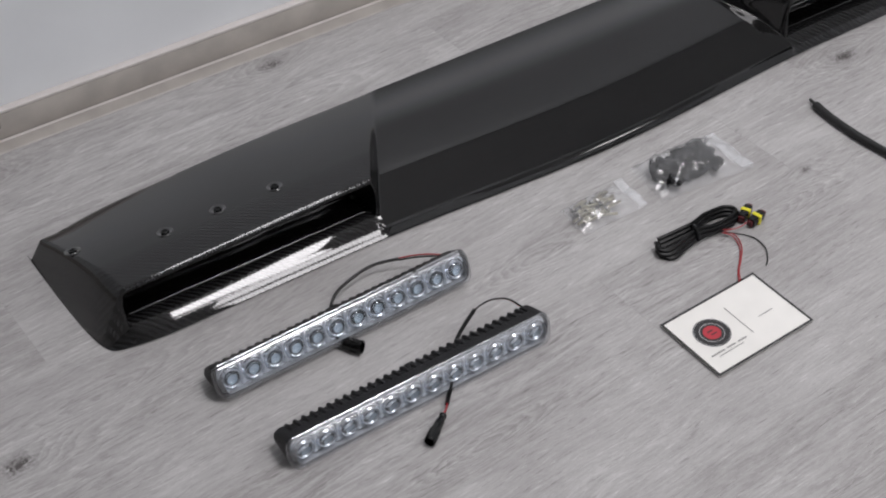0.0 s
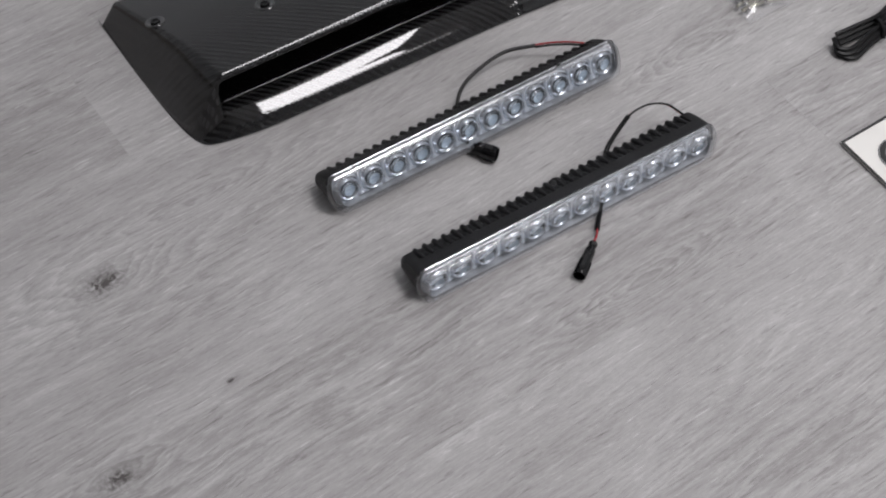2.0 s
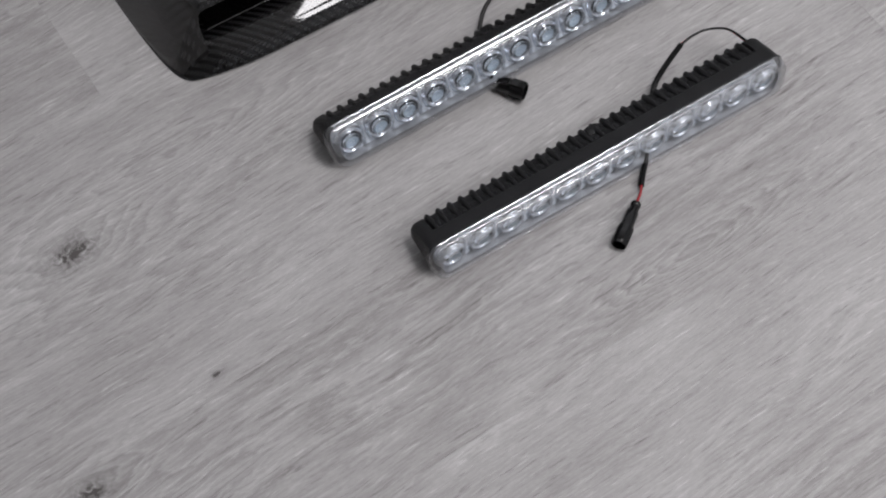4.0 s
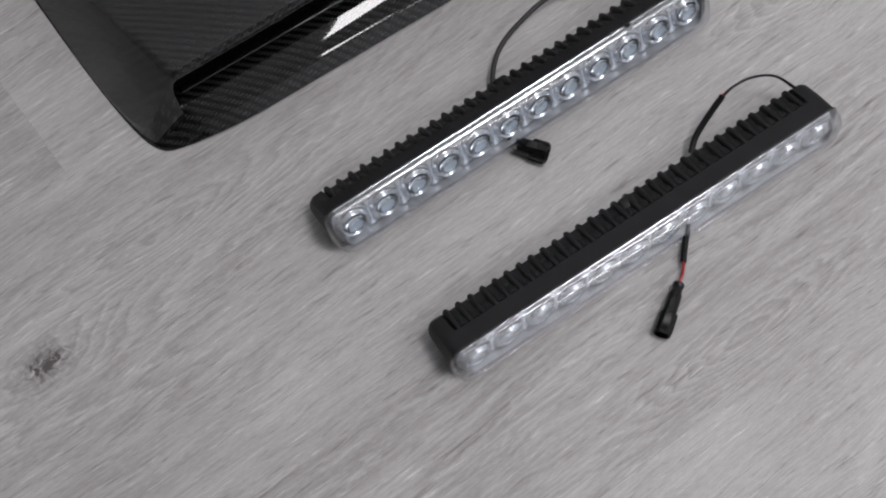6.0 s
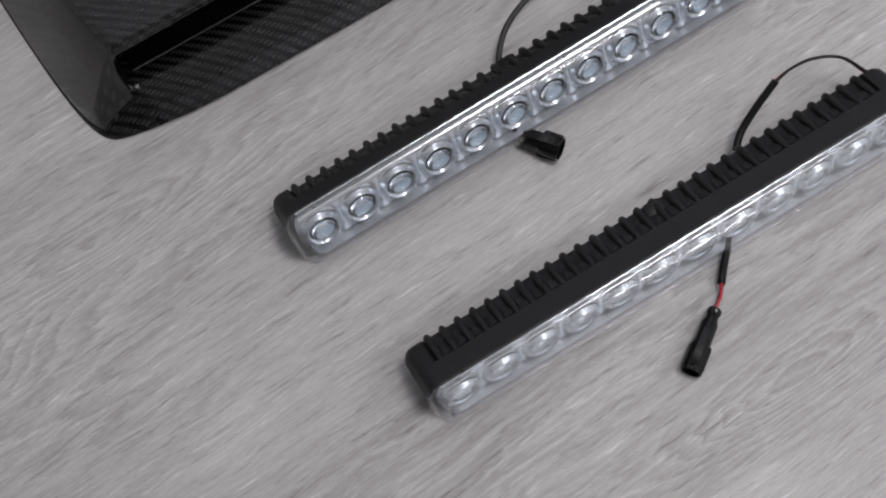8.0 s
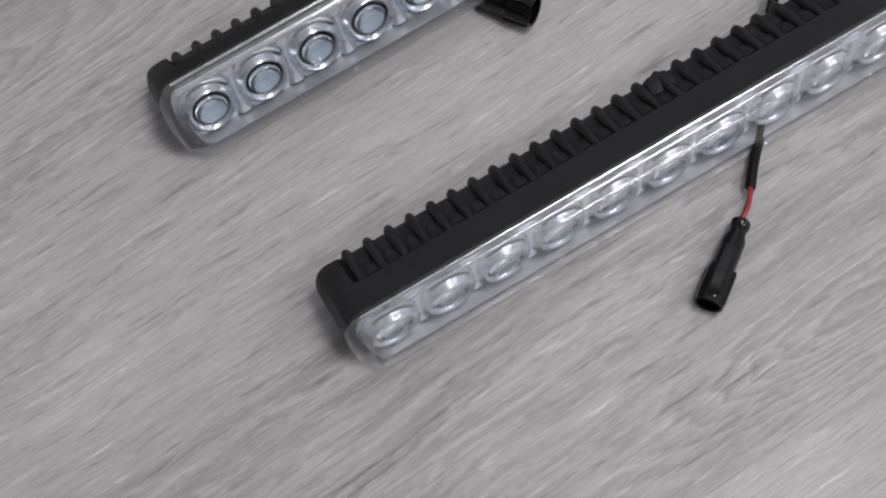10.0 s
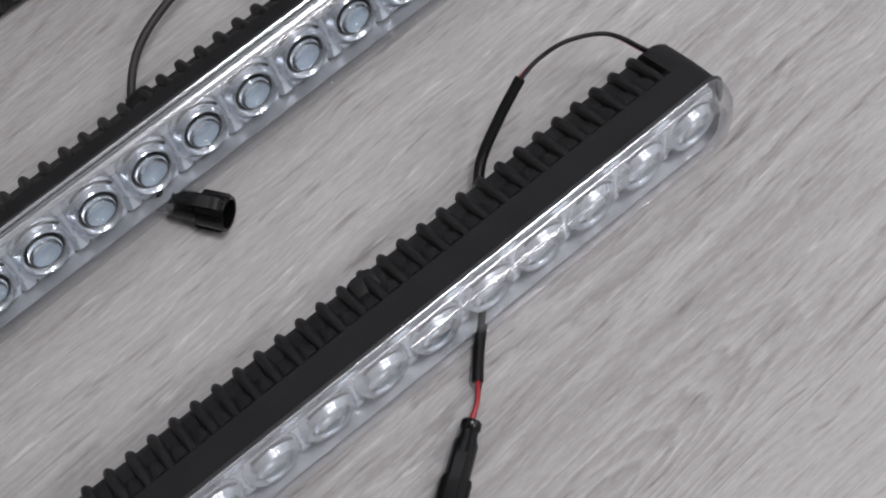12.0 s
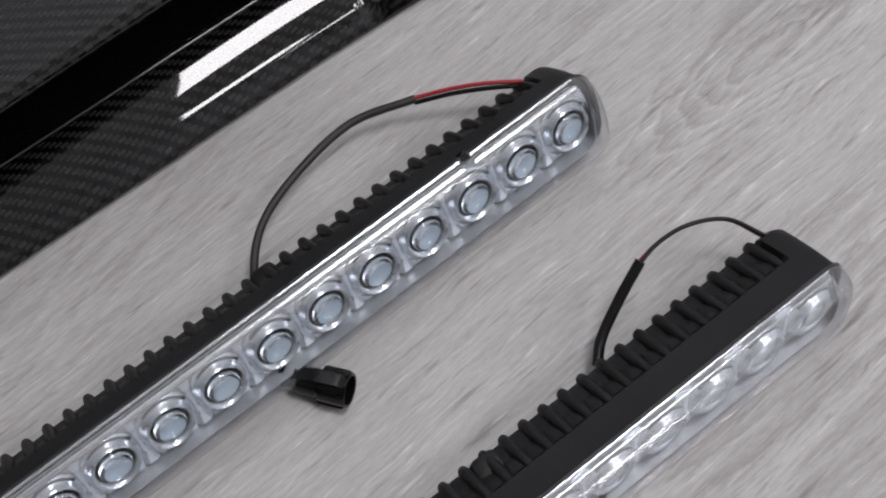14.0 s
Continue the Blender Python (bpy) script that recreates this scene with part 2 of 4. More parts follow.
BLACK = plain("black_plastic", (0.004, 0.004, 0.0044), 0.18, vary=0.3, bump=0.06, spec=0.32)
HOUSING = plain("black_powder_coat", (0.008, 0.008, 0.0088), 0.48, vary=0.25, bump=0.4, grain=2600, spec=0.3)
PIANO = plain("black_gloss", (0.004, 0.004, 0.004), 0.12, vary=0.1, bump=0.0, coat=1.0)
RUBBER = plain("black_rubber", (0.006, 0.006, 0.006), 0.45, vary=0.2, bump=0.3)
SLEEVE = plain("black_sleeve", (0.005, 0.005, 0.0054), 0.36, vary=0.2, bump=0.2, spec=0.22)
GREY_SLEEVE = plain("dull_grey_sleeve", (0.028, 0.027, 0.027), 0.5, vary=0.2, bump=0.3, spec=0.3)
RED_WIRE = plain("red_insulation", (0.32, 0.018, 0.025), 0.35, vary=0.1)
RED_SEAL = plain("red_silicone", (0.075, 0.003, 0.006), 0.35, vary=0.1)
YELLOW = plain("yellow_clip", (0.72, 0.66, 0.02), 0.4, vary=0.06)
CHROME = plain("chrome", (0.80, 0.81, 0.83), 0.14, metal=1.0, vary=0.04, bump=0.0)
MIRROR = plain("reflector_silver", (0.70, 0.745, 0.80), 0.3, metal=0.5, vary=0.1, scale=300, bump=0.2, grain=700)
CUP = plain("reflector_cup_silver", (0.68, 0.72, 0.77), 0.2, metal=0.75, vary=0.1, scale=300, bump=0.1)
FLANGE = plain("satin_flange", (0.40, 0.415, 0.435), 0.36, metal=0.45, vary=0.15, scale=120, bump=0.2, spec=0.3)
# lens wells, small reflector marks and the ring for the refracted edge
NEAR_BLACK = plain("near_black_detail", (0.020, 0.021, 0.024), 0.3, vary=0.2)
PLATE = plain("lens_plate", (0.25, 0.29, 0.33), 0.35, vary=0.08, scale=200, bump=0.0)
LENS, _n, _l, _p = nodes_of("lens_silicone")
_p.inputs["Base Color"].default_value = (0.93, 0.97, 1.0, 1)
_p.inputs["Transmission Weight"].default_value, _p.inputs["Roughness"].default_value, _p.inputs["IOR"].default_value = 1.0, 0.04, 1.58
NICKEL = plain("satin_nickel", (0.46, 0.45, 0.44), 0.28, metal=1.0, vary=0.08)
ZINC = plain("pale_zinc", (0.62, 0.60, 0.53), 0.3, metal=1.0, vary=0.15)
PAPER = plain("card_paper", (0.80, 0.785, 0.75), 0.6, vary=0.03, scale=30)
INK = plain("black_ink", (0.02, 0.02, 0.021), 0.5, vary=0.1)
GREY_INK = plain("grey_ink", (0.22, 0.22, 0.22), 0.5, vary=0.1)
RED_INK = plain("red_ink", (0.42, 0.03, 0.045), 0.5, vary=0.1)
WHITE_INK = plain("pale_ink", (0.45, 0.45, 0.45), 0.5, vary=0.1)
COVER = clear("clear_cover", (0.985, 0.99, 1.0), 0.03, 0.45, 0.004, 0.04)
RIM = clear("clear_cover_edge", (0.95, 0.955, 0.965), 0.05, 1.5, 0.09, 0.05)
BAG = clear("clear_film", (0.985, 0.985, 0.985), 0.14, 1.3, 0.10)
ZIP = clear("zip_film", (0.97, 0.97, 0.97), 0.30, 1.2, 0.24)
PANEL_GLOW, _n, _l, _p = nodes_of("panel_diffuser")
_p.inputs["Base Color"].default_value = (0.8, 0.8, 0.8, 1)


# ---- mesh helpers ----
def mesh_ob(name, bm, material, smooth=None):
    me = bpy.data.meshes.new(name)
    bmesh.ops.recalc_face_normals(bm, faces=bm.faces)
    bm.to_mesh(me)
    bm.free()
    me.materials.append(material)
    if smooth is not None:
        for f in me.polygons:
            f.use_smooth = True
        me.set_sharp_from_angle(angle=radians(smooth))
    return new(name, me)


def part(name, bm, material, parent, label="", smooth=40):
    ob = mesh_ob(name, bm, material, smooth)
    ob.parent = parent
    return tagged(ob, label)


def thing(name, label, category, m=None, group="", kind=""):
    ob = new(name)
    ob.empty_display_size = 0.02
    if m is not None:
        ob.matrix_world = m
    return tagged(ob, label, category, group, kind)


def box(x0, x1, y0, y1, z0, z1, bevel=0.0, bm=None, seg=2):
    bm = bm or bmesh.new()
    vs = [bm.verts.new((x, y, z)) for x in (x0, x1) for y in (y0, y1) for z in (z0, z1)]
    fs = [bm.faces.new([vs[i] for i in f]) for f in ((0, 1, 3, 2), (4, 6, 7, 5), (0, 4, 5, 1), (2, 3, 7, 6), (0, 2, 6, 4), (1, 5, 7, 3))]
    if bevel:
        es = list({e for f in fs for e in f.edges})
        bmesh.ops.bevel(bm, geom=es, offset=bevel, segments=seg, affect="EDGES", profile=0.5)
    return bm


def lathe(profile, n=24, m=None, bm=None):
    """Turn (radius, height) pairs round the z axis, then place by m."""
    bm = bm or bmesh.new()
    m = m or Matrix()
    rings = []
    for r, h in profile:
        if r < 1e-6:
            rings.append([bm.verts.new(m @ Vector((0, 0, h)))])
        else:
            rings.append([bm.verts.new(m @ Vector((r * math.cos(2 * math.pi * i / n), r * math.sin(2 * math.pi * i / n), h))) for i in range(n)])
    for a, b in zip(rings, rings[1:]):
        for i in range(n):
            q = [a[i % len(a)], a[(i + 1) % len(a)], b[(i + 1) % len(b)], b[i % len(b)]]
            q = list(dict.fromkeys(q))
            if len(q) > 2:
                bm.faces.new(q)
    for ring in (rings[0], rings[-1]):
        if len(ring) > 2 and not (profile[0] == profile[-1]):
            bm.faces.new(ring)
    return bm


def smooth_path(points, steps=8):
    """Catmull-Rom through the points."""
    ps = [Vector(p) for p in points]
    ps = [ps[0] * 2 - ps[1]] + ps + [ps[-1] * 2 - ps[-2]]
    out = []
    for a, b, c, d in zip(ps, ps[1:], ps[2:], ps[3:]):
        for i in range(steps):
            t = i / steps
            out.append(0.5 * ((2 * b) + (c - a) * t + (2 * a - 5 * b + 4 * c - d) * t * t + (3 * b - a - 3 * c + d) * t ** 3))
    return out + [ps[-2]]


def sweep(points, r, n=10, flat=1.0, steps=8, bm=None):
    """A round (or flattened) cable along a smooth line."""
    bm = bm or bmesh.new()
    line = smooth_path(points, steps)
    rings = []
    for i, p in enumerate(line):
        d = (line[min(i + 1, len(line) - 1)] - line[max(i - 1, 0)]).normalized()
        side = d.cross(Vector((0, 0, 1)))
        side = side.normalized() if side.length > 1e-4 else Vector((1, 0, 0))
        up = side.cross(d)
        rings.append([bm.verts.new(p + side * (r * math.cos(2 * math.pi * k / n)) + up * (r * flat * math.sin(2 * math.pi * k / n))) for k in range(n)])
    for a, b in zip(rings, rings[1:]):
        for k in range(n):
            bm.faces.new((a[k], a[(k + 1) % n], b[(k + 1) % n], b[k]))
    bm.faces.new(rings[0])
    bm.faces.new(rings[-1])
    return bm


def loft(rings, close=True, cap=True, bm=None):
    bm = bm or bmesh.new()
    vs = [[bm.verts.new(p) for p in ring] for ring in rings]
    n = len(vs[0])
    for a, b in zip(vs, vs[1:]):
        for i in range(n if close else n - 1):
            bm.faces.new((a[i], a[(i + 1) % n], b[(i + 1) % n], b[i]))
    if cap:
        bm.faces.new(vs[0])
        bm.faces.new(vs[-1])
    return bm


def disc(cx, cy, z, r0, r1, n=40, bm=None):
    """A flat ring, or a disc where r0 is 0."""
    bm = bm or bmesh.new()
    outer = [bm.verts.new((cx + r1 * math.cos(2 * math.pi * i / n), cy + r1 * math.sin(2 * math.pi * i / n), z)) for i in range(n)]
    if r0 <= 0:
        bm.faces.new(outer)
        return bm
    inner = [bm.verts.new((cx + r0 * math.cos(2 * math.pi * i / n), cy + r0 * math.sin(2 * math.pi * i / n), z)) for i in range(n)]
    for i in range(n):
        bm.faces.new((outer[i], outer[(i + 1) % n], inner[(i + 1) % n], inner[i]))
    return bm


# ---- the room ----
X0, X1, Y0, Y1 = -4.2, 3.9, -3.4, 0.667
tagged(mesh_ob("wall_north", box(X0 - 0.1, X1 + 0.1, Y1, Y1 + 0.15, -0.02, CEILING), WALL), "smooth white painted wall", "wall", kind="structure")
tagged(mesh_ob("wall_south", box(X0 - 0.1, X1 + 0.1, Y0 - 0.15, Y0, -0.02, CEILING), WALL), "smooth white painted wall", "wall", kind="structure")
# unseen, set far off and dark to dim the flank's reflection
tagged(mesh_ob("wall_west", box(X0 - 0.1, X0, Y0, Y1, -0.02, CEILING), DIM_WALL), "unseen west wall, dark grey to dim reflections", "wall", kind="structure")
tagged(mesh_ob("wall_east", box(X1, X1 + 0.1, Y0, Y1, -0.02, CEILING), WALL), "smooth white painted wall", "wall", kind="structure")
tagged(mesh_ob("ceiling", box(X0 - 0.1, X1 + 0.1, Y0 - 0.15, Y1 + 0.15, CEILING, CEILING + 0.1), CEIL), "plain white ceiling", "ceiling", kind="structure")
skirt = thing("baseboard", "low beige wood baseboard with pale top edge", "baseboard", kind="structure")
part("board", box(X0, X1, Y1 - 0.012, Y1 - 0.0005, 0.001, 0.039, 0.001), SKIRT, skirt)
part("cap", box(X0, X1, Y1 - 0.0125, Y1 - 0.0005, 0.0392, 0.0435, 0.0015), SKIRT_TOP, skirt, "pale rounded top edge")
part("shoe", loft([[(x, Y1 - d, z) for d, z in ((0.0168, 0.0004), (0.0168, 0.0034), (0.0260, 0.0028), (0.0345, 0.0018), (0.0360, 0.0004))] for x in (X0, X1)]), SHOE, skirt, "low sloped beige shoe strip on the floor", None)
part("bead", box(X0, X1, Y1 - 0.0165, Y1 - 0.0125, 0.0005, 0.0045, 0.0015), SKIRT_TOP, skirt, "pale bead along the floor")


def ceiling_light():
    ob = thing("ceiling_light", "unseen white framed rectangular ceiling panel light, lit", "ceiling light", group="ceiling panel lights")
    bm = box(-0.32, 0.32, -0.47, -0.45, -0.02, 0, 0.002)
    box(-0.32, 0.32, 0.45, 0.47, -0.02, 0, 0.002, bm)
    box(-0.32, -0.30, -0.45, 0.45, -0.02, 0, 0.002, bm)
    box(0.30, 0.32, -0.45, 0.45, -0.02, 0, 0.002, bm)
    part("frame", bm, CEIL, ob)
    part("diffuser", box(-0.2995, 0.2995, -0.4495, 0.4495, -0.006, -0.001), PANEL_GLOW, ob)
    return ob


first_panel = ceiling_light()
for i, (px, py, watts) in enumerate(PANELS):
    at = pose(px, py, CEILING - 0.0005)
    if i == 0:
        first_panel.matrix_world = at
    else:
        copy_thing(first_panel, at)
    lamp = bpy.data.lights.new("panel_lamp", "AREA")
    lamp.shape, lamp.size, lamp.size_y, lamp.energy = "RECTANGLE", 0.58, 0.88, watts
    lamp.color = (1.0, 0.975, 1.0)
    new("panel_lamp", lamp).matrix_world = pose(px, py, CEILING - 0.016)


# ---- the light bars ----
BAR, FACE, LEDS, FINS = 0.304, 0.036, 12, 30
JOIN = 0.0100


def face_outline(ix, iz, r, bow, n=8, m=10):
    """Outline of the bar's face in x, z: ends bowed outwards by bow, corners of radius r, drawn in by ix at the ends and iz along the sides."""
    x0, x1, z0, z1 = ix, BAR - ix, iz, FACE - iz
    zc, half = (z0 + z1) / 2, (z1 - z0) / 2
    out = []
    for cx, cz, a in ((x1 - r, z1 - r, 0), (x0 + r, z1 - r, 90), (x0 + r, z0 + r, 180), (x1 - r, z0 + r, 270)):
        out += [(cx + r * math.cos(radians(a + 90 * i / n)), cz + r * math.sin(radians(a + 90 * i / n))) for i in range(n + 1)]
        if a == 90:
            out += [(x0, z1 - r - (z1 - z0 - 2 * r) * i / m) for i in range(1, m)]
        elif a == 270:
            out += [(x1, z0 + r + (z1 - z0 - 2 * r) * i / m) for i in range(1, m)]
    return [(x + (bow if x < BAR / 2 else -bow) * ((z - zc) / half) ** 2, z) for x, z in out]


def bar_housing():
    full = [(JOIN, 0.001), (0.036, 0.0105), (0.0402, 0.0130), (0.0405, 0.0225), (0.0385, 0.0255), (0.034, 0.0276), (0.0253, 0.0308), (0.0230, 0.0317), (JOIN, 0.035)]
    cut = [(JOIN, 0.001), (0.0360, 0.0105), (0.0402, 0.0130), (0.0404, 0.0210), (0.0375, 0.0234), (0.032, 0.0250), (0.0262, 0.0272), (0.0232, 0.0317), (JOIN, 0.035)]

    def ring(d, prof, far=False):
        """Section d metres from an end; the end is bowed in the face and rounded by 7.5 mm towards the back."""
        bow, rb = 0.0026, 0.0075
        kz = 0.86 * math.sqrt(d / bow) if d < bow else 0.86 + 0.14 * math.sin(min(1.0, (d - bow) / 0.0045) * math.pi / 2)
        in_ = rb - math.sqrt(max(0.0, rb * rb - max(0.0, rb - d) ** 2))
        ky = 1 - in_ / 0.0305
        x = BAR - d if far else d
        return [(x, JOIN + (y - JOIN) * ky, FACE / 2 + (z - FACE / 2) * kz) for y, z in prof]

    steps = (0.0001, 0.0003, 0.0007, 0.0012, 0.0018, 0.0026, 0.0038, 0.0052, 0.0072, 0.0092)
    near = [ring(d, full) for d in steps] + [ring(0.0125, full), ring(0.0137, cut)]
    far = [ring(0.0137, cut, True), ring(0.0125, full, True)] + [ring(d, full, True) for d in reversed(steps)]
    return loft(near + far)


def fin_mesh():
    prof = [(0.0226, 0.0240), (0.0234, 0.0316), (0.0290, 0.0298), (0.0345, 0.0276), (0.0388, 0.0260), (0.0418, 0.0236), (0.0428, 0.0205), (0.0415, 0.0165), (0.0370, 0.0130), (0.033, 0.0130)]
    rings = []
    for x, s in ((-0.0024, 0.70), (-0.0017, 0.90), (-0.0008, 0.985), (0.0, 1.0), (0.0008, 0.985), (0.0017, 0.90), (0.0024, 0.70)):
        cy, cz = 0.032, 0.0195
        rings.append([(x, cy + (y - cy) * s, cz + (z - cz) * s) for y, z in prof])
    return loft(rings)


def scoop_mesh():
    """The small step between two fins: a low rounded block at the front of the groove."""
    return loft([[(x * k, y, z) for x, z in ((-0.0031, 0.0215), (0.0031, 0.0215), (0.0031, top), (0.0018, top + 0.0008), (-0.0018, top + 0.0008), (-0.0031, top))] for y, top, k in ((0.0245, 0.0293, 1.0), (0.0280, 0.0280, 0.9), (0.0320, 0.0250, 0.7))])


def connector(parent, m, size=1.0, girth=1.0):
    """A two-pole plug: round collar at the cable, body, wider open mouth. The mouth is at z = 0.046."""
    m = m @ Matrix.Diagonal((size * girth, size * girth, size, 1))
    body = lathe([(0.0, 0.0), (0.0042, 0.0), (0.0050, 0.001), (0.0050, 0.004), (0.0043, 0.005), (0.0046, 0.008), (0.0060, 0.011), (0.0062, 0.026), (0.0074, 0.028), (0.0076, 0.0455),
                  (0.0070, 0.046), (0.0062, 0.0455), (0.0060, 0.032), (0.0, 0.032)], 32, m)
    ob = part("plug", body, BLACK, parent, "black plastic two-pole plug with open mouth", 35)
    part("latch", loft([[m @ Vector((x, 0.0070 + (0.002 if 0.020 < z < 0.042 else 0.0005), z)) for x in (-0.0026, 0.0026)] + [m @ Vector((x, 0.0045, z)) for x in (0.0026, -0.0026)] for z in (0.016, 0.022, 0.040, 0.0435)]), BLACK, ob)
    for k in range(6):
        turn = Matrix.Rotation(2 * math.pi * (k + 0.3) / 6, 4, "Z")
        part("rib", loft([[m @ turn @ Vector((r, y, z)) for r, y in ((0.0066, -0.0008), (top, -0.0005), (top, 0.0005), (0.0066, 0.0008))] for top, z in ((0.0076, 0.0265), (0.0082, 0.0285), (0.0082, 0.0430), (0.0077, 0.0445))]), BLACK, ob)
    return ob


def light_bar(label, clipped):
    ob = thing("light_bar", label, "light bar", group="LED light bars")
    house = part("housing", bar_housing(), HOUSING, ob, "ribbed black cast housing", 30)
    fin = part("fin", fin_mesh(), HOUSING, house, smooth=40)
    step = (BAR - 0.033) / (FINS - 1)
    for i in range(FINS):
        f = fin if i == 0 else new("fin", fin.data)
        f.parent = house
        f.location = (0.0165 + step * i, 0, 0)
    scoop = part("groove_step", scoop_mesh(), HOUSING, house, smooth=40)
    for i in range(FINS - 1):
        f = scoop if i == 0 else new("groove_step", scoop.data)
        f.parent = house
        f.location = (0.0165 + step * (i + 0.5), 0, 0)
    part("bracket_boss", box(0.149, 0.161, 0.030, 0.0405, 0.014, 0.0265, 0.003), HOUSING, house)
    # reflector plate and lens modules
    part("reflector", loft([[(x, y, z) for x, z in face_outline(0.0040, 0.0032, 0.0050, 0.0026)] for y in (0.0099, 0.0088)]), MIRROR, ob, "silvered reflector plate")
    turn = pose(0, 0, 0, 90)
    first_x, pitch = 0.0175, (BAR - 0.035) / (LEDS - 1)
    cup = gap = lens = None
    for i in range(LEDS):
        if cup is None:
            cup = part("reflector_cup", lathe([(0.0130, -0.0087), (0.0120, -0.0084), (0.0111, -0.0076), (0.0104, -0.0062), (0.0099, -0.0048), (0.0094, -0.0043), (0.0088, -0.0046), (0.0080, -0.0060), (0.0076, -0.0087)], 36, turn), CUP, ob, "round silvered reflector ring", 60)
            gap = part("lens_seat", lathe([(0.0076, -0.0087), (0.0076, -0.0062), (0.0073, -0.0062), (0.0072, -0.0086), (0.0, -0.0086)], 24, turn), NEAR_BLACK, cup, "dark well round the lens", 30)
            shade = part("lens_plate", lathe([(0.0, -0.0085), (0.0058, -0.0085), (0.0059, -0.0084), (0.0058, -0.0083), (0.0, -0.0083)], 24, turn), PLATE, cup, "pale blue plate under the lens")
            lens = part("lens", lathe([(0.0, -0.0082), (0.0068, -0.0082), (0.0070, -0.0078)] + [(0.0070 * math.cos(radians(a)), -0.0062 + 0.0030 * math.sin(radians(a))) for a in range(8, 90, 10)] + [(0.0, -0.0032)], 32, turn), LENS, cup, "clear domed lens", 70)
            lens.visible_shadow = False
            arcs = [part("cup_arc", sweep([(0.0114 * math.cos(radians(a)), 0.0077, 0.0114 * math.sin(radians(a))) for a in range(28, 128, 12)], 0.0006, 6, steps=1), NEAR_BLACK, cup, "thin dark arc above the reflector ring")]
            c = cup
        else:
            c = new("reflector_cup", cup.data)
            c.parent = ob
            for q in (gap, lens, shade, *arcs):
                k = new(q.name.split(".")[0], q.data)
                k.parent = c
                k.visible_shadow = q.visible_shadow
        c.location = (first_x + i * pitch, -0.0006, FACE / 2)
    # raised pillars between the modules
    pillar = part("pillar", loft([[(x * k, y, z) for x, z in ((-0.0026, 0.006), (0.0026, 0.006), (0.0010, 0.0120), (0.0005, 0.018), (0.0010, 0.024), (0.0026, 0.030), (-0.0026, 0.030), (-0.0010, 0.024), (-0.0005, 0.018), (-0.0010, 0.0120))] for y, k in ((0.0088, 1.5), (0.0074, 1.0), (0.0068, 0.6))]), MIRROR, ob)
    for i in range(LEDS - 1):
        w = pillar if i == 0 else new("pillar", pillar.data)
        w.parent = ob
        w.location = (first_x + (i + 0.5) * pitch, 0, 0.0003)
    # dark wedges on the plate below the pillars, and a dark ring behind the cover
    wedge = part("reflector_wedge", loft([[(x * k, y, z) for x, z in ((-0.0040, 0.0050), (0.0040, 0.0050), (0.0012, 0.0094), (-0.0012, 0.0094))] for y, k in ((0.0088, 1.0), (0.0084, 0.8))]), NEAR_BLACK, ob, "dark wedge on the reflector plate")
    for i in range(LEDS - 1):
        w = wedge if i == 0 else new("reflector_wedge", wedge.data)
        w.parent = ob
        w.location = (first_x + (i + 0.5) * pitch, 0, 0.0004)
    # the dark refraction line at the cover's edge, drawn as a solid ring
    part("edge_line", loft([[(x, y, z) for x, z in face_outline(i, i, 0.0062 - i, 0.0026)] for y, i in ((0.0099, -0.0008), (0.0086, -0.0008), (0.0086, 0.0008), (0.0099, 0.0014))], cap=False), NEAR_BLACK, ob, "added dark ring for the cover's refracted edge line")
    # clear cover: front pane, solid edge
    front = [(0.0015 - 0.0029 * math.sin(radians(a)), 0.0012 + 0.0040 * (1 - math.cos(radians(a))), -0.0006 + 0.0026 * (1 - math.cos(radians(a)))) for a in range(15, 91, 15)]
    edge = [[(x, y, z) for x, z in face_outline(ix, iz, 0.0066 - iz, 0.0026)] for y, ix, iz in [(JOIN, -0.0006, -0.0006), (0.0060, -0.0004, -0.0006), (0.0035, 0.0002, -0.0006), (0.0015, 0.0012, -0.0006)] + front + [(-0.0014, 0.0064, 0.0034), (0.0005, 0.0064, 0.0036), (0.0086, 0.0036, 0.0032)]]
    e = part("cover_edge", loft(edge, cap=False), RIM, ob, "clear moulded edge of the cover", 50)
    pane = part("cover", loft([[(x, y, z) for x, z in face_outline(0.0066, 0.0039, 0.0032, 0.0026)] for y in (-0.0010, 0.0000)]), COVER, ob, "clear plastic cover", 50)
    part("flange", loft([[(x, y, z) for x, z in face_outline(ix, iz, 0.0040, 0.0026) if z < 0.62 * FACE] for y, ix, iz in ((0.0086, 0.0042, 0.0044), (0.0014, 0.0070, 0.0042), (0.0014, 0.0074, 0.0047), (0.0086, 0.0047, 0.0050))], close=False, cap=False), FLANGE, ob, "silvered flange round the lower half of the reflector")
    e.visible_shadow = pane.visible_shadow = False
    # thin chrome rods stand for the bright reflections along the cover's top
    for x0, x1 in ((0.008, 0.2385), (0.2440, BAR - 0.008)) if clipped else ((0.008, BAR - 0.008),):
        part("cover_glint", sweep([(x0, 0.0088, FACE - 0.0004), (x1, 0.0088, FACE - 0.0004)], 0.0008, 12, steps=1), CHROME, ob, "chrome strip added for the reflection along the cover's top")
        part("cover_glint", sweep([(x0, 0.0070, FACE - 0.0038), (x1, 0.0070, FACE - 0.0038)], 0.0016 if clipped else 0.0005, 12, steps=1), CHROME, ob, "chrome strip added for the second reflection inside the cover")
    if clipped:
        part("clip", box(0.2393, 0.2432, 0.0062, 0.0120, FACE - 0.0008, FACE + 0.0008, 0.0005), BLACK, ob)
    return ob


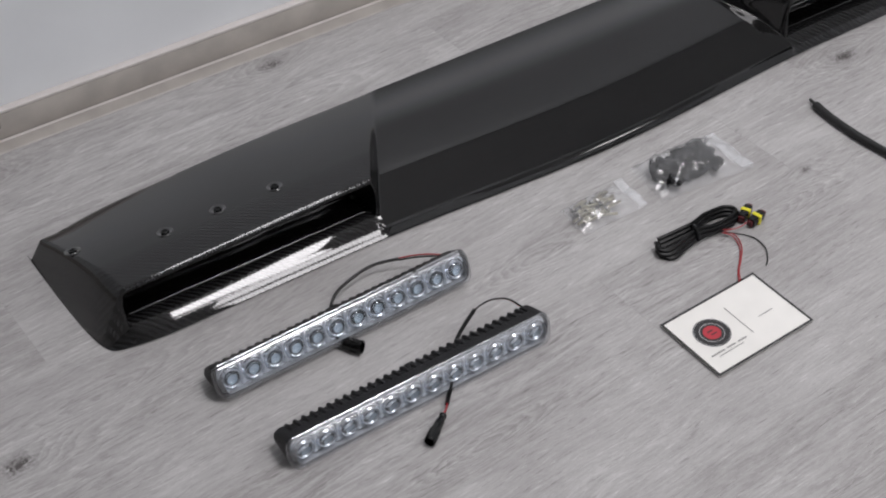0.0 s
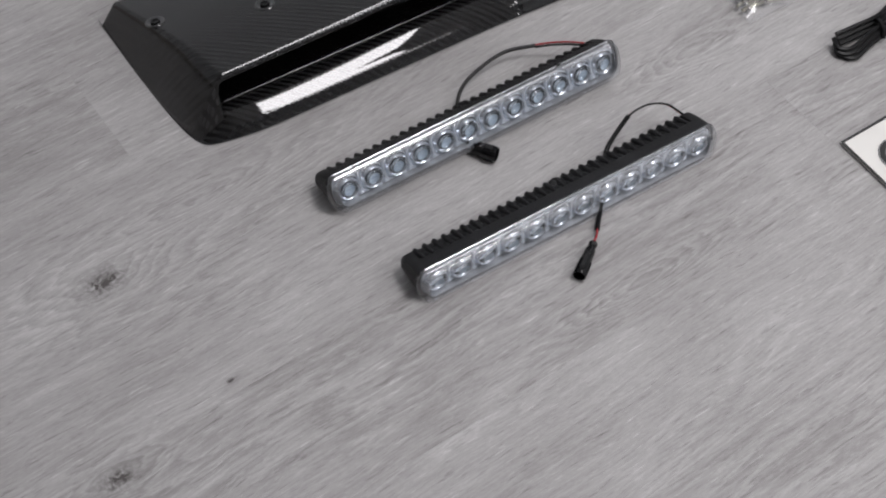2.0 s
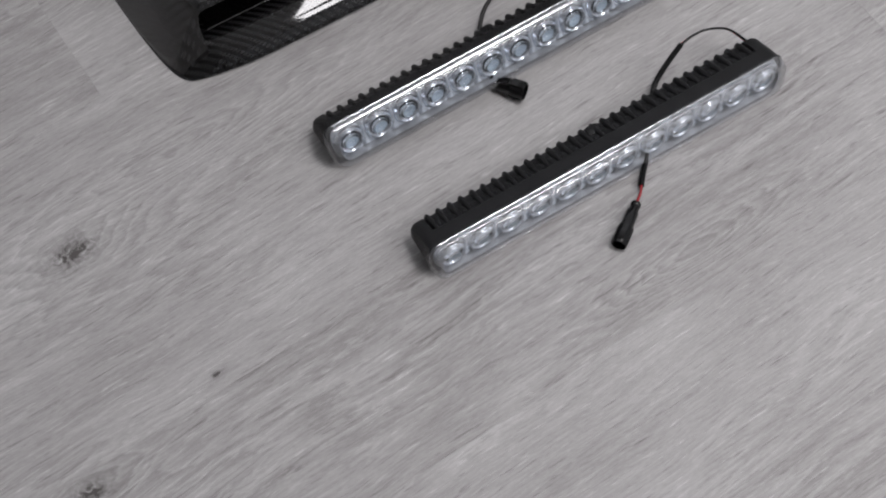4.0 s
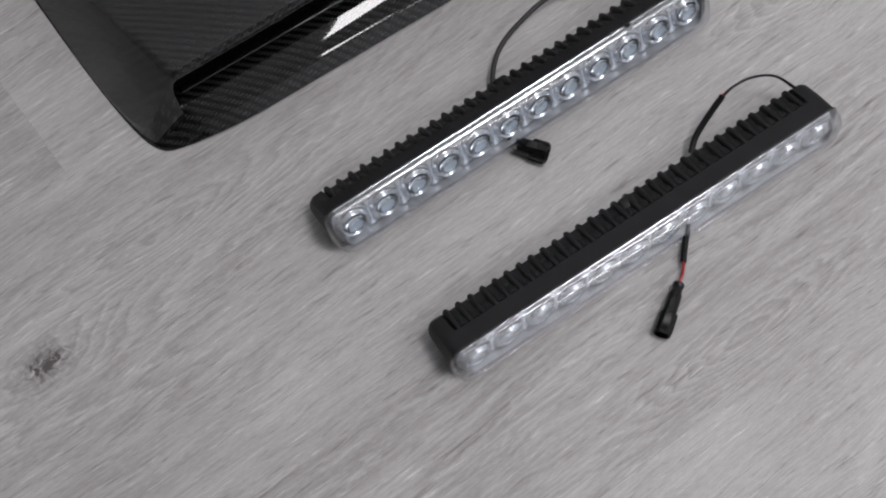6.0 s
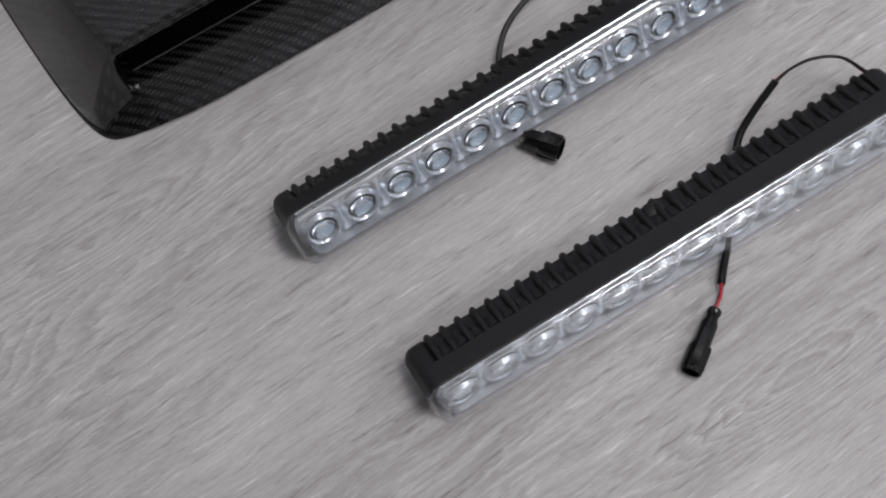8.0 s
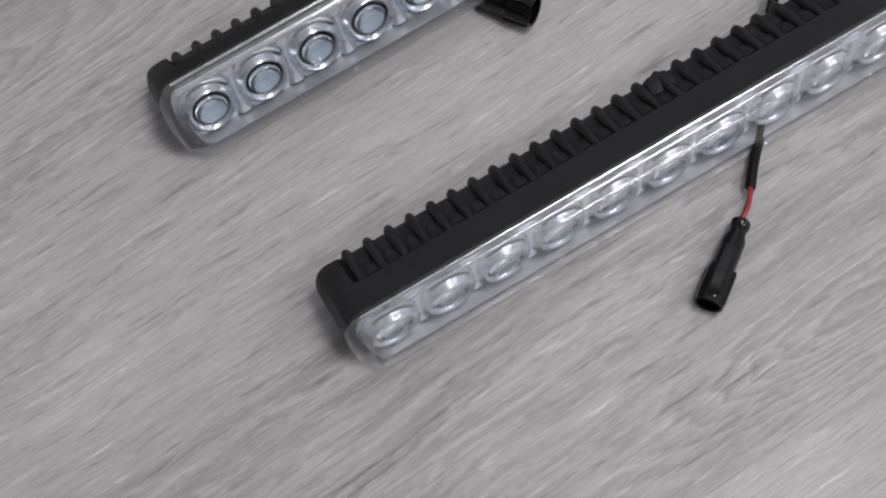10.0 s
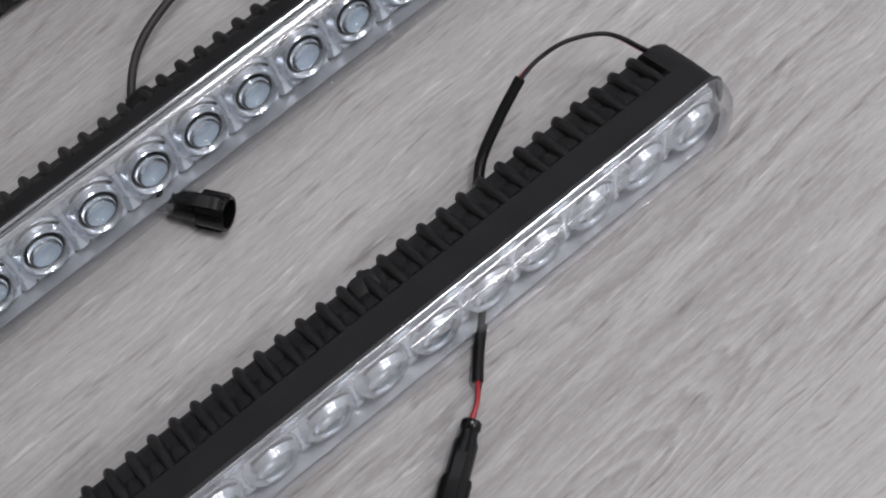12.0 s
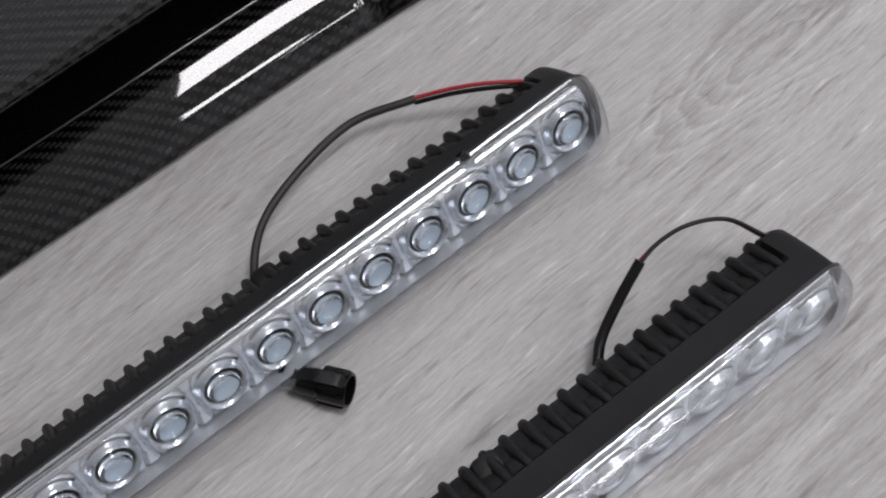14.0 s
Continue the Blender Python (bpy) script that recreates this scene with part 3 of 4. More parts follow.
def plug_pose(start, end):
    """Pose with z from start to end."""
    d = Vector(end) - Vector(start)
    return Matrix.Translation(start) @ d.to_track_quat("Z", "Y").to_matrix().to_4x4()


def hang(parent, name, bm, material, label=""):
    """A part built in world places, put under a placed thing."""
    ob = part(name, bm, material, parent, label)
    ob.matrix_parent_inverse = parent.matrix_basis.inverted()
    return ob


bar_b = light_bar("black finned LED light bar with clear cover lying on the floor", False)
bar_b.matrix_basis = pose(-0.002, -0.0010, 0.0010, -4.0, 0, 0.6) @ Matrix.Diagonal((1.012, 1, 1, 1))
bar_a = light_bar("black finned LED light bar tilted back onto its fins", True)
bar_a.matrix_basis = pose(-0.0200, 0.1115, 0.0085, -21, 0, 1.2) @ Matrix.Diagonal((1.008, 1, 1, 1))

wire = hang(bar_b, "sleeve", sweep([(0.214, 0.046, 0.010), (0.222, 0.053, 0.013), (0.236, 0.059, 0.020), (0.250, 0.0635, 0.0275)], 0.0022), SLEEVE, "black heat-shrink sleeve")
hang(bar_b, "black_wire", sweep([(0.249, 0.063, 0.027), (0.260, 0.0645, 0.029), (0.273, 0.0625, 0.0305), (0.287, 0.0555, 0.0285), (0.2960, 0.0425, 0.0225)], 0.0009), SLEEVE, "thin black wire")
hang(bar_b, "red_wire", sweep([(0.249, 0.064, 0.0265), (0.260, 0.0650, 0.0280), (0.273, 0.0633, 0.0293), (0.287, 0.0563, 0.0272), (0.2955, 0.0430, 0.0215)], 0.0007), RED_WIRE, "thin red wire")
hang(bar_b, "sleeve", sweep([(0.196, 0.020, 0.004), (0.181, 0.004, 0.004), (0.173, -0.004, 0.0045), (0.1655, -0.0125, 0.005)], 0.0022), SLEEVE, "black heat-shrink sleeve")
hang(bar_b, "red_wire", sweep([(0.166, -0.012, 0.0055), (0.1605, -0.0185, 0.0065), (0.1545, -0.0225, 0.0068)], 0.0010), RED_WIRE, "thin red wire")
hang(bar_b, "black_wire", sweep([(0.166, -0.013, 0.0042), (0.1595, -0.0190, 0.005), (0.1540, -0.0232, 0.0058)], 0.0010), SLEEVE, "thin black wire")
pl = connector(bar_b, plug_pose((0.1548, -0.0226, 0.0058), (0.124, -0.0450, 0.0066)), 0.83, 0.93)
for o in (pl,):
    o.matrix_parent_inverse = bar_b.matrix_basis.inverted()
hang(bar_a, "sleeve", sweep([(0.131, 0.150, 0.006), (0.133, 0.164, 0.008), (0.148, 0.180, 0.011), (0.172, 0.190, 0.012), (0.204, 0.195, 0.013), (0.232, 0.186, 0.015)], 0.0018), GREY_SLEEVE, "dull dark grey heat-shrink sleeve")
hang(bar_a, "red_wire", sweep([(0.231, 0.1865, 0.0155), (0.245, 0.178, 0.019), (0.258, 0.169, 0.021), (0.270, 0.160, 0.021)], 0.0009), RED_WIRE, "thin red wire")
hang(bar_a, "black_wire", sweep([(0.231, 0.1850, 0.0140), (0.245, 0.1765, 0.0172), (0.258, 0.1675, 0.0190), (0.270, 0.159, 0.019)], 0.0010), SLEEVE, "thin black wire")
hang(bar_a, "sleeve", sweep([(0.108, 0.134, 0.0032), (0.112, 0.129, 0.0032), (0.1180, 0.1218, 0.0050)], 0.0028), SLEEVE, "black heat-shrink sleeve")
pl = connector(bar_a, plug_pose((0.1171, 0.1229, 0.0065), (0.1344, 0.0991, 0.0080)), 0.64, 1.46)
pl.matrix_parent_inverse = bar_a.matrix_basis.inverted()


# ---- the carbon roof spoiler ----
MID, HALF = 0.555, 0.655
POD_IN, POD_OUT = 0.312, 0.607


def ease(a, b, v):
    t = min(1.0, max(0.0, (v - a) / (b - a)))
    return t * t * (3 - 2 * t)


def front_y(u):
    """Front edge of the base, u metres from the middle; past the corner it runs back along the outer flank."""
    y = 0.220 + 0.016 * ease(0.0, 0.36, u)
    y += 0.0065 * max(0.0, (u - 0.550) / 0.070) ** 2.6
    return y + 0.174 * max(0.0, (u - 0.6150) / 0.0413) ** 6.4


def back_y(u):
    return max(0.427, 0.444 - 0.017 * max(0.0, (u - 0.53) / 0.09) ** 2)


def front_band(u, d):
    """The steep band along the front edge, d metres behind it; steeper in the middle."""
    return 0.0040 + 0.0075 * min(1.0, max(0.0, (d - 0.0010) / (0.0028 + 0.0042 * ease(0.3025, 0.3095, u))))


def apron_z(u, y):
    """Steep front band, then the sloped, domed and slightly twisted ledge before the mouth."""
    d = y - front_y(u)
    t = min(1.0, max(0.0, (d - 0.0085) / 0.0175))
    rise = (0.0086 - 0.0012 * ease(0.40, 0.60, u)) * (1 + 0.07 * math.sin(19 * u + 1.2))
    return front_band(u, d) + rise * (t + 0.48 * t * (1 - t))


def nose_z(u, y):
    """Middle panel: front band, sloped nose, soft crease, then a long gentle back."""
    yf = front_y(u)
    s = (y - yf) / (0.445 - yf)
    q = max(0.0, (y - yf - 0.0085) / (0.26 * (0.445 - yf) - 0.0085))
    slope = 0.5 * (q + 1 - math.sqrt((q - 1) ** 2 + 0.14)) + 0.034
    return front_band(u, y - yf) + 0.0315 * max(0.0, slope) + 0.010 * ease(0.22, 0.62, s) - 0.020 * ease(0.55, 1.0, s)


def lip_z(u):
    return 0.0650 + 0.006 * ease(POD_OUT, POD_IN, u)


def flank(u, y):
    """The outer flank runs down to the floor."""
    drop = 0.612 + 0.2 * (y - 0.29)
    edge = 0.6150 + 0.0413 * min(1.2, max(0.0, (y - 0.2425) / 0.185)) ** 0.1667
    return 1 - min(1.0, max(0.0, (u - drop) / (edge - drop))) ** 1.25


def slant(y):
    """How far the inner side of a pod has moved towards the middle at y."""
    return 0.075 * max(0.0, (y - 0.262) / 0.129)


def top_z(u, y):
    """Height of the upper skin behind the lip."""
    pod = lip_z(u) + 0.002 + 0.002 * ease(0.26, 0.31, y) - 0.0425 * max(0.0, (y - 0.262) / 0.182) ** 1.45 - 0.006 * ease(0.36, 0.66, u) * ease(0.29, 0.444, y)
    inner = POD_IN - slant(y)
    k = ease(inner - 0.012, inner - 0.001, u)
    base = nose_z(u, y)
    return (base + (pod - base) * k) * flank(u, y)


def spoiler_ring(x):
    u = abs(x - MID)
    yf, back = front_y(u), back_y(u)
    mouth = ease(POD_IN - 0.004, POD_IN + 0.002, u) * (1 - ease(POD_OUT, POD_OUT + 0.005, u))
    near_pod = ease(0.3025, 0.3095, u)
    low = flank(u, yf + 0.004)
    rim = 0.0042 * low
    pts = [(yf + 0.004, 0.0), (yf, 0.35 * rim), (yf - 0.0004, 0.7 * rim), (yf + 0.0010 * near_pod, rim)]
    y_wall = max(0.2545, yf + 0.005)
    y_top = max(0.2605, yf + 0.012)
    y_lip = y_wall + (0.268 - y_wall) * mouth
    for i in range(1, 11):
        y = yf + (0.003, 0.0072, 0.0083, 0.0088, 0.0115, 0.016, 0.0205, 0.0245, 0.0258)[i - 1] * (y_lip - yf) / 0.0325 if i < 10 else y_lip
        ledge = apron_z(u, y) * flank(u, y)
        pts.append((y, nose_z(u, y) + (ledge - nose_z(u, y)) * near_pod))
    inside = [(0.271, 0.0175), (0.285, 0.0170), (0.300, 0.0175), (0.302, 0.0225), (0.335, 0.0235), (0.338, 0.030), (0.338, 0.050), (0.330, 0.0560), (0.290, 0.0580), (0.266, 0.0585), (0.2600, 0.0592), (0.2576, 0.0610), (0.2572, 0.0630), (0.2582, 0.0650)]
    lift = lip_z(u) - 0.0650
    for i, (y, z) in enumerate(inside):
        t = (i + 1) / (len(inside) + 1)
        yc = y_wall + (y_top - y_wall) * t
        ledge = apron_z(u, y_wall)
        wall = (ledge + (lip_z(u) + 0.001 - ledge) * t ** 0.8) * flank(u, yc)
        closed = nose_z(u, yc) + (wall - nose_z(u, yc)) * near_pod
        z += lift if i >= 6 else 0.0
        pts.append((yc + (y - yc) * mouth, closed + (z - closed) * mouth))
    for i in range(61):
        t = i / 60
        y = y_top + (back - y_top) * t ** 1.2
        side = ease(0.04, 0.303, u) * (1 - ease(0.32, 0.56, u))
        v = u - slant(y) * side
        pts.append((y, top_z(v, y), MID + v if x > MID else MID - v))
    zb = top_z(u, back)
    pts += [(back + 0.003, zb * 0.8), (back + 0.0035, zb * 0.4), (back + 0.002, 0.0)]
    return [(p[2] if len(p) > 2 else x, p[0], max(p[1], 0.0)) for p in pts]


def spoiler():
    ob = thing("roof_spoiler", "glossy black carbon fibre roof spoiler with two light openings", "car spoiler")
    us = set()
    for a, b, step in ((0, 0.22, 0.02), (0.22, 0.302, 0.0009), (0.302, 0.318, 0.0004), (0.318, 0.60, 0.006), (0.60, 0.612, 0.0012), (0.612, 0.640, 0.0014), (0.640, 0.6562, 0.0006)):
        v = a
        while v < b - 1e-9:
            us.add(round(v, 5))
            v += step
    us.add(0.6562)
    xs = sorted({round(MID + s * u, 5) for u in us for s in (-1, 1)})
    body = part("body", loft([spoiler_ring(x) for x in xs], close=False, cap=False), CARBON, ob, "lacquered carbon twill shell", 42)
    for s in (-1, 1):
        # gloss black liner inside the mouth
        a, b = MID + s * (POD_IN + 0.0045), MID + s * (POD_OUT - 0.0025)
        a, b = min(a, b), max(a, b)
        for name, y0, y1, z0, z1 in (("mouth_floor", 0.2715, 0.2988, 0.0180, 0.0192), ("mouth_step", 0.2990, 0.3040, 0.0180, 0.0250), ("mouth_shelf", 0.3042, 0.333, 0.0237, 0.0247), ("mouth_back", 0.3335, 0.3365, 0.0249, 0.0520)):
            part(name, box(a, b, y0, y1, z0, z1, 0.0015 if name == "mouth_step" else 0.0004, None, 3), PIANO, ob, "gloss black lining of the light opening")
        part("mouth_bead", sweep([(a, 0.2700, 0.0196), (b, 0.2700, 0.0192)], 0.0013, 10, steps=1), PIANO, ob, "rounded gloss front edge of the lining")
        # recessed bolt holes on the pod
        for ux, yy in ((0.402, 0.3145), (0.470, 0.3190), (0.5325, 0.3205), (0.6235, 0.3640)):
            x = MID + s * ux
            z = top_z(ux, yy)
            slope = (top_z(ux, yy + 0.004) - top_z(ux, yy - 0.004)) / 0.008
            m = pose(x, yy, z + 0.0004, math.degrees(math.atan(slope)))
            dish = part("bolt_dish", lathe([(0.0098, -0.0006), (0.0093, 0.0003), (0.0084, 0.0007), (0.0070, 0.0002), (0.0050, -0.0003), (0.0, -0.0003)], 24, m), PIANO, ob, "dished bolt recess", 50)
            part("bolt_hole", lathe([(0.0046, 0.0000), (0.0042, 0.0014), (0.0030, 0.0014), (0.0024, 0.0002), (0.0, 0.0001)], 16, m), BLACK, dish)
    return ob


spoiler()


# ---- card ----
def info_card():
    ob = thing("printed_card", "white printed card with black border lying on the floor", "card", pose(0.4785, -0.0875, 0, 0, 0, 2.3))
    w, h = 0.0665, 0.0450
    bm = box(-w, w, -h, h, 0.0012, 0.0018)
    for v in bm.verts:
        v.co.z += 0.0016 * (v.co.x / w) ** 2 * (1 if v.co.y < 0 else 0.3)
    part("sheet", bm, PAPER, ob)
    def flat(name, bm, mat, label=""):
        part(name, bm, mat, ob, label, None)
    e = 0.0026
    for i, (x0, x1, y0, y1) in enumerate(((-w, w, -h, -h + e), (-w, w, h - e, h), (-w, -w + e, -h + e, h - e), (w - e, w, -h + e, h - e))):
        flat("border", box(x0, x1, y0, y1, 0.0035, 0.00372), INK, "printed black border")
    bm = box(-w + e, w - e, -h + e, h - e, 0.0019, 0.0034)
    flat("face", bm, PAPER)
    z = 0.0037
    cx, cy = -0.031, 0.0045
    flat("emblem", disc(cx, cy, z, 0.0000, 0.0201), INK, "round black emblem")
    flat("emblem_ring", disc(cx, cy, z + 0.0002, 0.0127, 0.0134), WHITE_INK)
    flat("emblem_ring", disc(cx, cy, z + 0.0002, 0.0188, 0.0193), WHITE_INK)
    flat("emblem_centre", disc(cx, cy, z + 0.0003, 0.0000, 0.0097), RED_INK, "red centre of the emblem")
    bm = box(cx - 0.0045, cx + 0.003, cy + 0.0018, cy + 0.0032, z + 0.0003, z + 0.0006)
    box(cx - 0.003, cx + 0.0045, cy - 0.0032, cy - 0.0018, z + 0.0003, z + 0.0006, 0, bm)
    flat("emblem_mark", bm, INK)
    for i in range(16):
        x = cx - 0.0235 + i * 0.00305
        if i in (6, 11):
            continue
        flat("print_bar", box(x, x + 0.0022, cy - 0.0262, cy - 0.0243, z, z + 0.0002), GREY_INK)
    flat("print_bar", box(cx - 0.017, cx + 0.017, cy - 0.0300, cy - 0.0292, z, z + 0.0002), GREY_INK)
    flat("divider", box(0.0035, 0.0041, -0.021, 0.024, z, z + 0.0002), INK, "thin printed divider line")
    flat("print_bar", box(0.024, 0.044, -0.0075, -0.0067, z, z + 0.0002), GREY_INK)
    return ob


info_card()


# ---- bags with fittings ----
def bag(label, corners, height, seed, zip_side):
    """A small press-seal bag: two wrinkled films, zip strip at one end. corners: front left, front right, back right, back left."""
    rng = random.Random(seed)
    ob = thing("zip_bag", label, "plastic bag", group="zip bags of fittings")
    a, b, c, d = [Vector((*p, 0)) for p in corners]
    n = 22

    def at(s, t):
        return (a * (1 - s) + b * s) * (1 - t) + (d * (1 - s) + c * s) * t

    def film(top):
        rows = []
        for i in range(n + 1):
            row = []
            for j in range(n + 1):
                s, t = i / n, j / n
                p = at(s, t)
                w = (s if zip_side < 0 else 1 - s)
                puff = max(0.0, math.sin(math.pi * t)) ** 0.6 * max(0.0, math.sin(math.pi * min(1, w * 0.93))) ** 0.6
                k = noise.noise((p.x * 70 + seed, p.y * 70, 1.3)) + 0.6 * noise.noise((p.x * 160, p.y * 160, seed))
                z = 0.0009 + (height * puff * (1 + 0.30 * k) + 0.0007 * abs(k) if top else 0.0)
                row.append((p.x, p.y, max(z, 0.0007)))
            rows.append(row)
        return loft(rows, close=False, cap=False)

    t = part("film", film(True), BAG, ob, "crinkled clear film", 180)
    u = part("film", film(False), BAG, ob, smooth=180)
    s0, s1 = (0.86, 0.985) if zip_side > 0 else (0.015, 0.14)
    zp = []
    for i in range(13):
        q = i / 12
        zp.append([tuple(at(s, q) + Vector((0, 0, zz + 0.0025 * abs(math.sin(q * 5 + seed))))) for s, zz in ((s0, 0.0042), (s0, 0.0050), ((s0 + s1) / 2, 0.0056), (s1, 0.0050), (s1, 0.0042))])
    z = part("zip_strip", loft(zp), ZIP, ob, "milky white zip strip")
    t.visible_shadow = u.visible_shadow = z.visible_shadow = False
    return ob


def screw():
    ob = thing("screw", "small zinc-plated screw inside a clear bag", "screw", group="bagged screws")
    part("head", lathe([(0.0, 0.0026), (0.0022, 0.0022), (0.0036, 0.0008), (0.0037, 0.0), (0.0016, -0.0002)], 14), NICKEL, ob)
    prof = []
    for i in range(16):
        prof += [(0.0013, -0.0004 - i * 0.0013), (0.0018, -0.0010 - i * 0.0013)]
    part("shank", lathe(prof + [(0.0, -0.0225)], 10), ZINC, ob)
    return ob


bag("small clear zip bag of screws lying on the floor", ((0.432, 0.113), (0.522, 0.113), (0.523, 0.163), (0.433, 0.163)), 0.014, 3, 1)
rng = random.Random(5)
base_screw = screw()
spots = [(0.456 + rng.uniform(-0.016, 0.020), 0.138 + rng.uniform(-0.013, 0.014), rng.uniform(0, 360)) for _ in range(26)]
for i, (x, y, a) in enumerate(spots):
    a = rng.choice((265, 275, 285, 292, 280, 250, 300, 95)) + rng.uniform(-9, 9)
    m = pose(x, y, 0.0040 + 0.0018 * (i % 3), 90, 0, a)
    if i == 0:
        base_screw.matrix_basis = m
    else:
        copy_thing(base_screw, m)

bag("clear zip bag of black plastic clips lying on the floor", ((0.540, 0.108), (0.668, 0.096), (0.668, 0.168), (0.545, 0.176)), 0.029, 8, 1)


def clip():
    ob = thing("plastic_clip", "black plastic trim clip inside a clear bag", "clip", group="bagged clips")
    part("head", lathe([(0.0, 0.003), (0.007, 0.0025), (0.0095, 0.0008), (0.0095, -0.0004), (0.004, -0.001)], 18), BLACK, ob)
    part("stem", lathe([(0.0036, -0.0011), (0.0034, -0.004), (0.0050, -0.007), (0.0046, -0.010), (0.0022, -0.014), (0.0, -0.0145)], 12), BLACK, ob)
    return ob


base_clip = clip()
rng = random.Random(11)
for i in range(40):
    x, y = 0.562 + (i % 8) * 0.0096 + rng.uniform(-0.004, 0.004), 0.1225 + (i // 8) * 0.0078 + rng.uniform(-0.003, 0.003)
    m = pose(x, y, 0.0105 + 0.0015 * rng.random(), rng.uniform(60, 120), rng.uniform(-20, 20), rng.uniform(0, 360))
    if i == 0:
        base_clip.matrix_basis = m
    else:
        copy_thing(base_clip, m)


# ---- wiring harness ----
harness = thing("wiring_harness", "coiled black wiring harness with red and yellow plug", "wire harness")
for k in range(5):
    o, w = 0.0024 * (k - 2), 0.003 * (k % 3)
    zz = 0.0028 + 0.0034 * (k // 2)
    part("cable_loop", sweep([(0.484 - w * 0.4, 0.048 + o * 0.8, zz), (0.480 - w * 0.5, 0.038 + o * 0.5, zz), (0.489, 0.030 + o * 0.8, zz), (0.512, 0.034 + o * 0.7, zz + 0.002), (0.532, 0.0365 + o * 0.7, zz + 0.003), (0.556, 0.0335 + o * 0.5, zz + 0.002),
                             (0.580 + w, 0.036 + o * 0.6, zz), (0.590 + w * 0.6, 0.044 + o * 0.4, zz), (0.580 + w, 0.053 + o * 0.5, zz), (0.556, 0.0545 + o * 0.5, zz + 0.001), (0.534, 0.048 + o * 0.5, zz + 0.004), (0.508, 0.049 + o * 0.7, zz + 0.002), (0.488, 0.051 + o * 0.8, zz)], 0.0023, 8), SLEEVE, harness, "loop of black sleeved cable")
part("cable_wrap", sweep([(0.526, 0.030, 0.006), (0.528, 0.036, 0.0145), (0.530, 0.045, 0.0155), (0.531, 0.052, 0.006)], 0.0021, 8), SLEEVE, harness)
for name, mat, pts in (("red_wire", RED_WIRE, [(0.560, 0.026, 0.006), (0.568, 0.016, 0.003), (0.563, 0.000, 0.0016), (0.549, -0.015, 0.0015), (0.5345, -0.028, 0.0016), (0.524, -0.042, 0.004)]),
                       ("red_wire", RED_WIRE, [(0.557, 0.026, 0.006), (0.5645, 0.016, 0.003), (0.560, 0.000, 0.0016), (0.546, -0.016, 0.0015), (0.532, -0.029, 0.0016), (0.521, -0.043, 0.004)]),
                       ("red_wire", RED_WIRE, [(0.560, 0.029, 0.006), (0.572, 0.024, 0.005), (0.582, 0.022, 0.006), (0.589, 0.022, 0.008)]),
                       ("black_wire", SLEEVE, [(0.556, 0.027, 0.006), (0.574, 0.015, 0.003), (0.584, 0.002, 0.0015), (0.583, -0.016, 0.0015), (0.574, -0.030, 0.0015), (0.565, -0.038, 0.0015)])):
    part(name, sweep(pts, 0.0007, 8), mat, harness)


def harness_plug(at, turn):
    m = pose(*at, 0, 0, turn) @ pose(0, 0, 0, 0, 90, 0)
    ob = part("plug", box(-0.0052, 0.0052, -0.0048, 0.0048, 0.0, 0.021, 0.0014), BLACK, harness, "black plug body")
    ob.data.transform(m)
    for name, mat, b in (("locking_clip", YELLOW, (-0.0062, 0.0062, -0.0058, 0.0058, 0.0085, 0.0135)), ("seal", RED_SEAL, (-0.0036, 0.0036, -0.0036, 0.0036, 0.0212, 0.0245)), ("seal", RED_SEAL, (-0.0036, 0.0036, -0.0034, 0.0034, -0.003, -0.0002))):
        q = part(name, box(*b, 0.0010), mat, ob, "yellow locking clip" if mat is YELLOW else "dark red seal")
        q.data.transform(m)


harness_plug((0.593, 0.0200, 0.0065), 12)
harness_plug((0.590, 0.0315, 0.0065), 26)

# ---- rubber edge trim ----
trim = thing("rubber_trim", "length of black rubber edge trim on the floor", "rubber trim")
part("strip", sweep([(0.8060, 0.140, 0.0055), (0.8030, 0.105, 0.0055), (0.8045, 0.060, 0.0055), (0.8120, 0.010, 0.0055), (0.8300, -0.060, 0.0055), (0.880, -0.13, 0.0055), (0.96, -0.18, 0.0055)], 0.0052, 12), RUBBER, trim)
part("core", sweep([(0.8085, 0.152, 0.0055), (0.8070, 0.145, 0.0055), (0.8060, 0.138, 0.0055)], 0.0020, 8), RUBBER, trim)

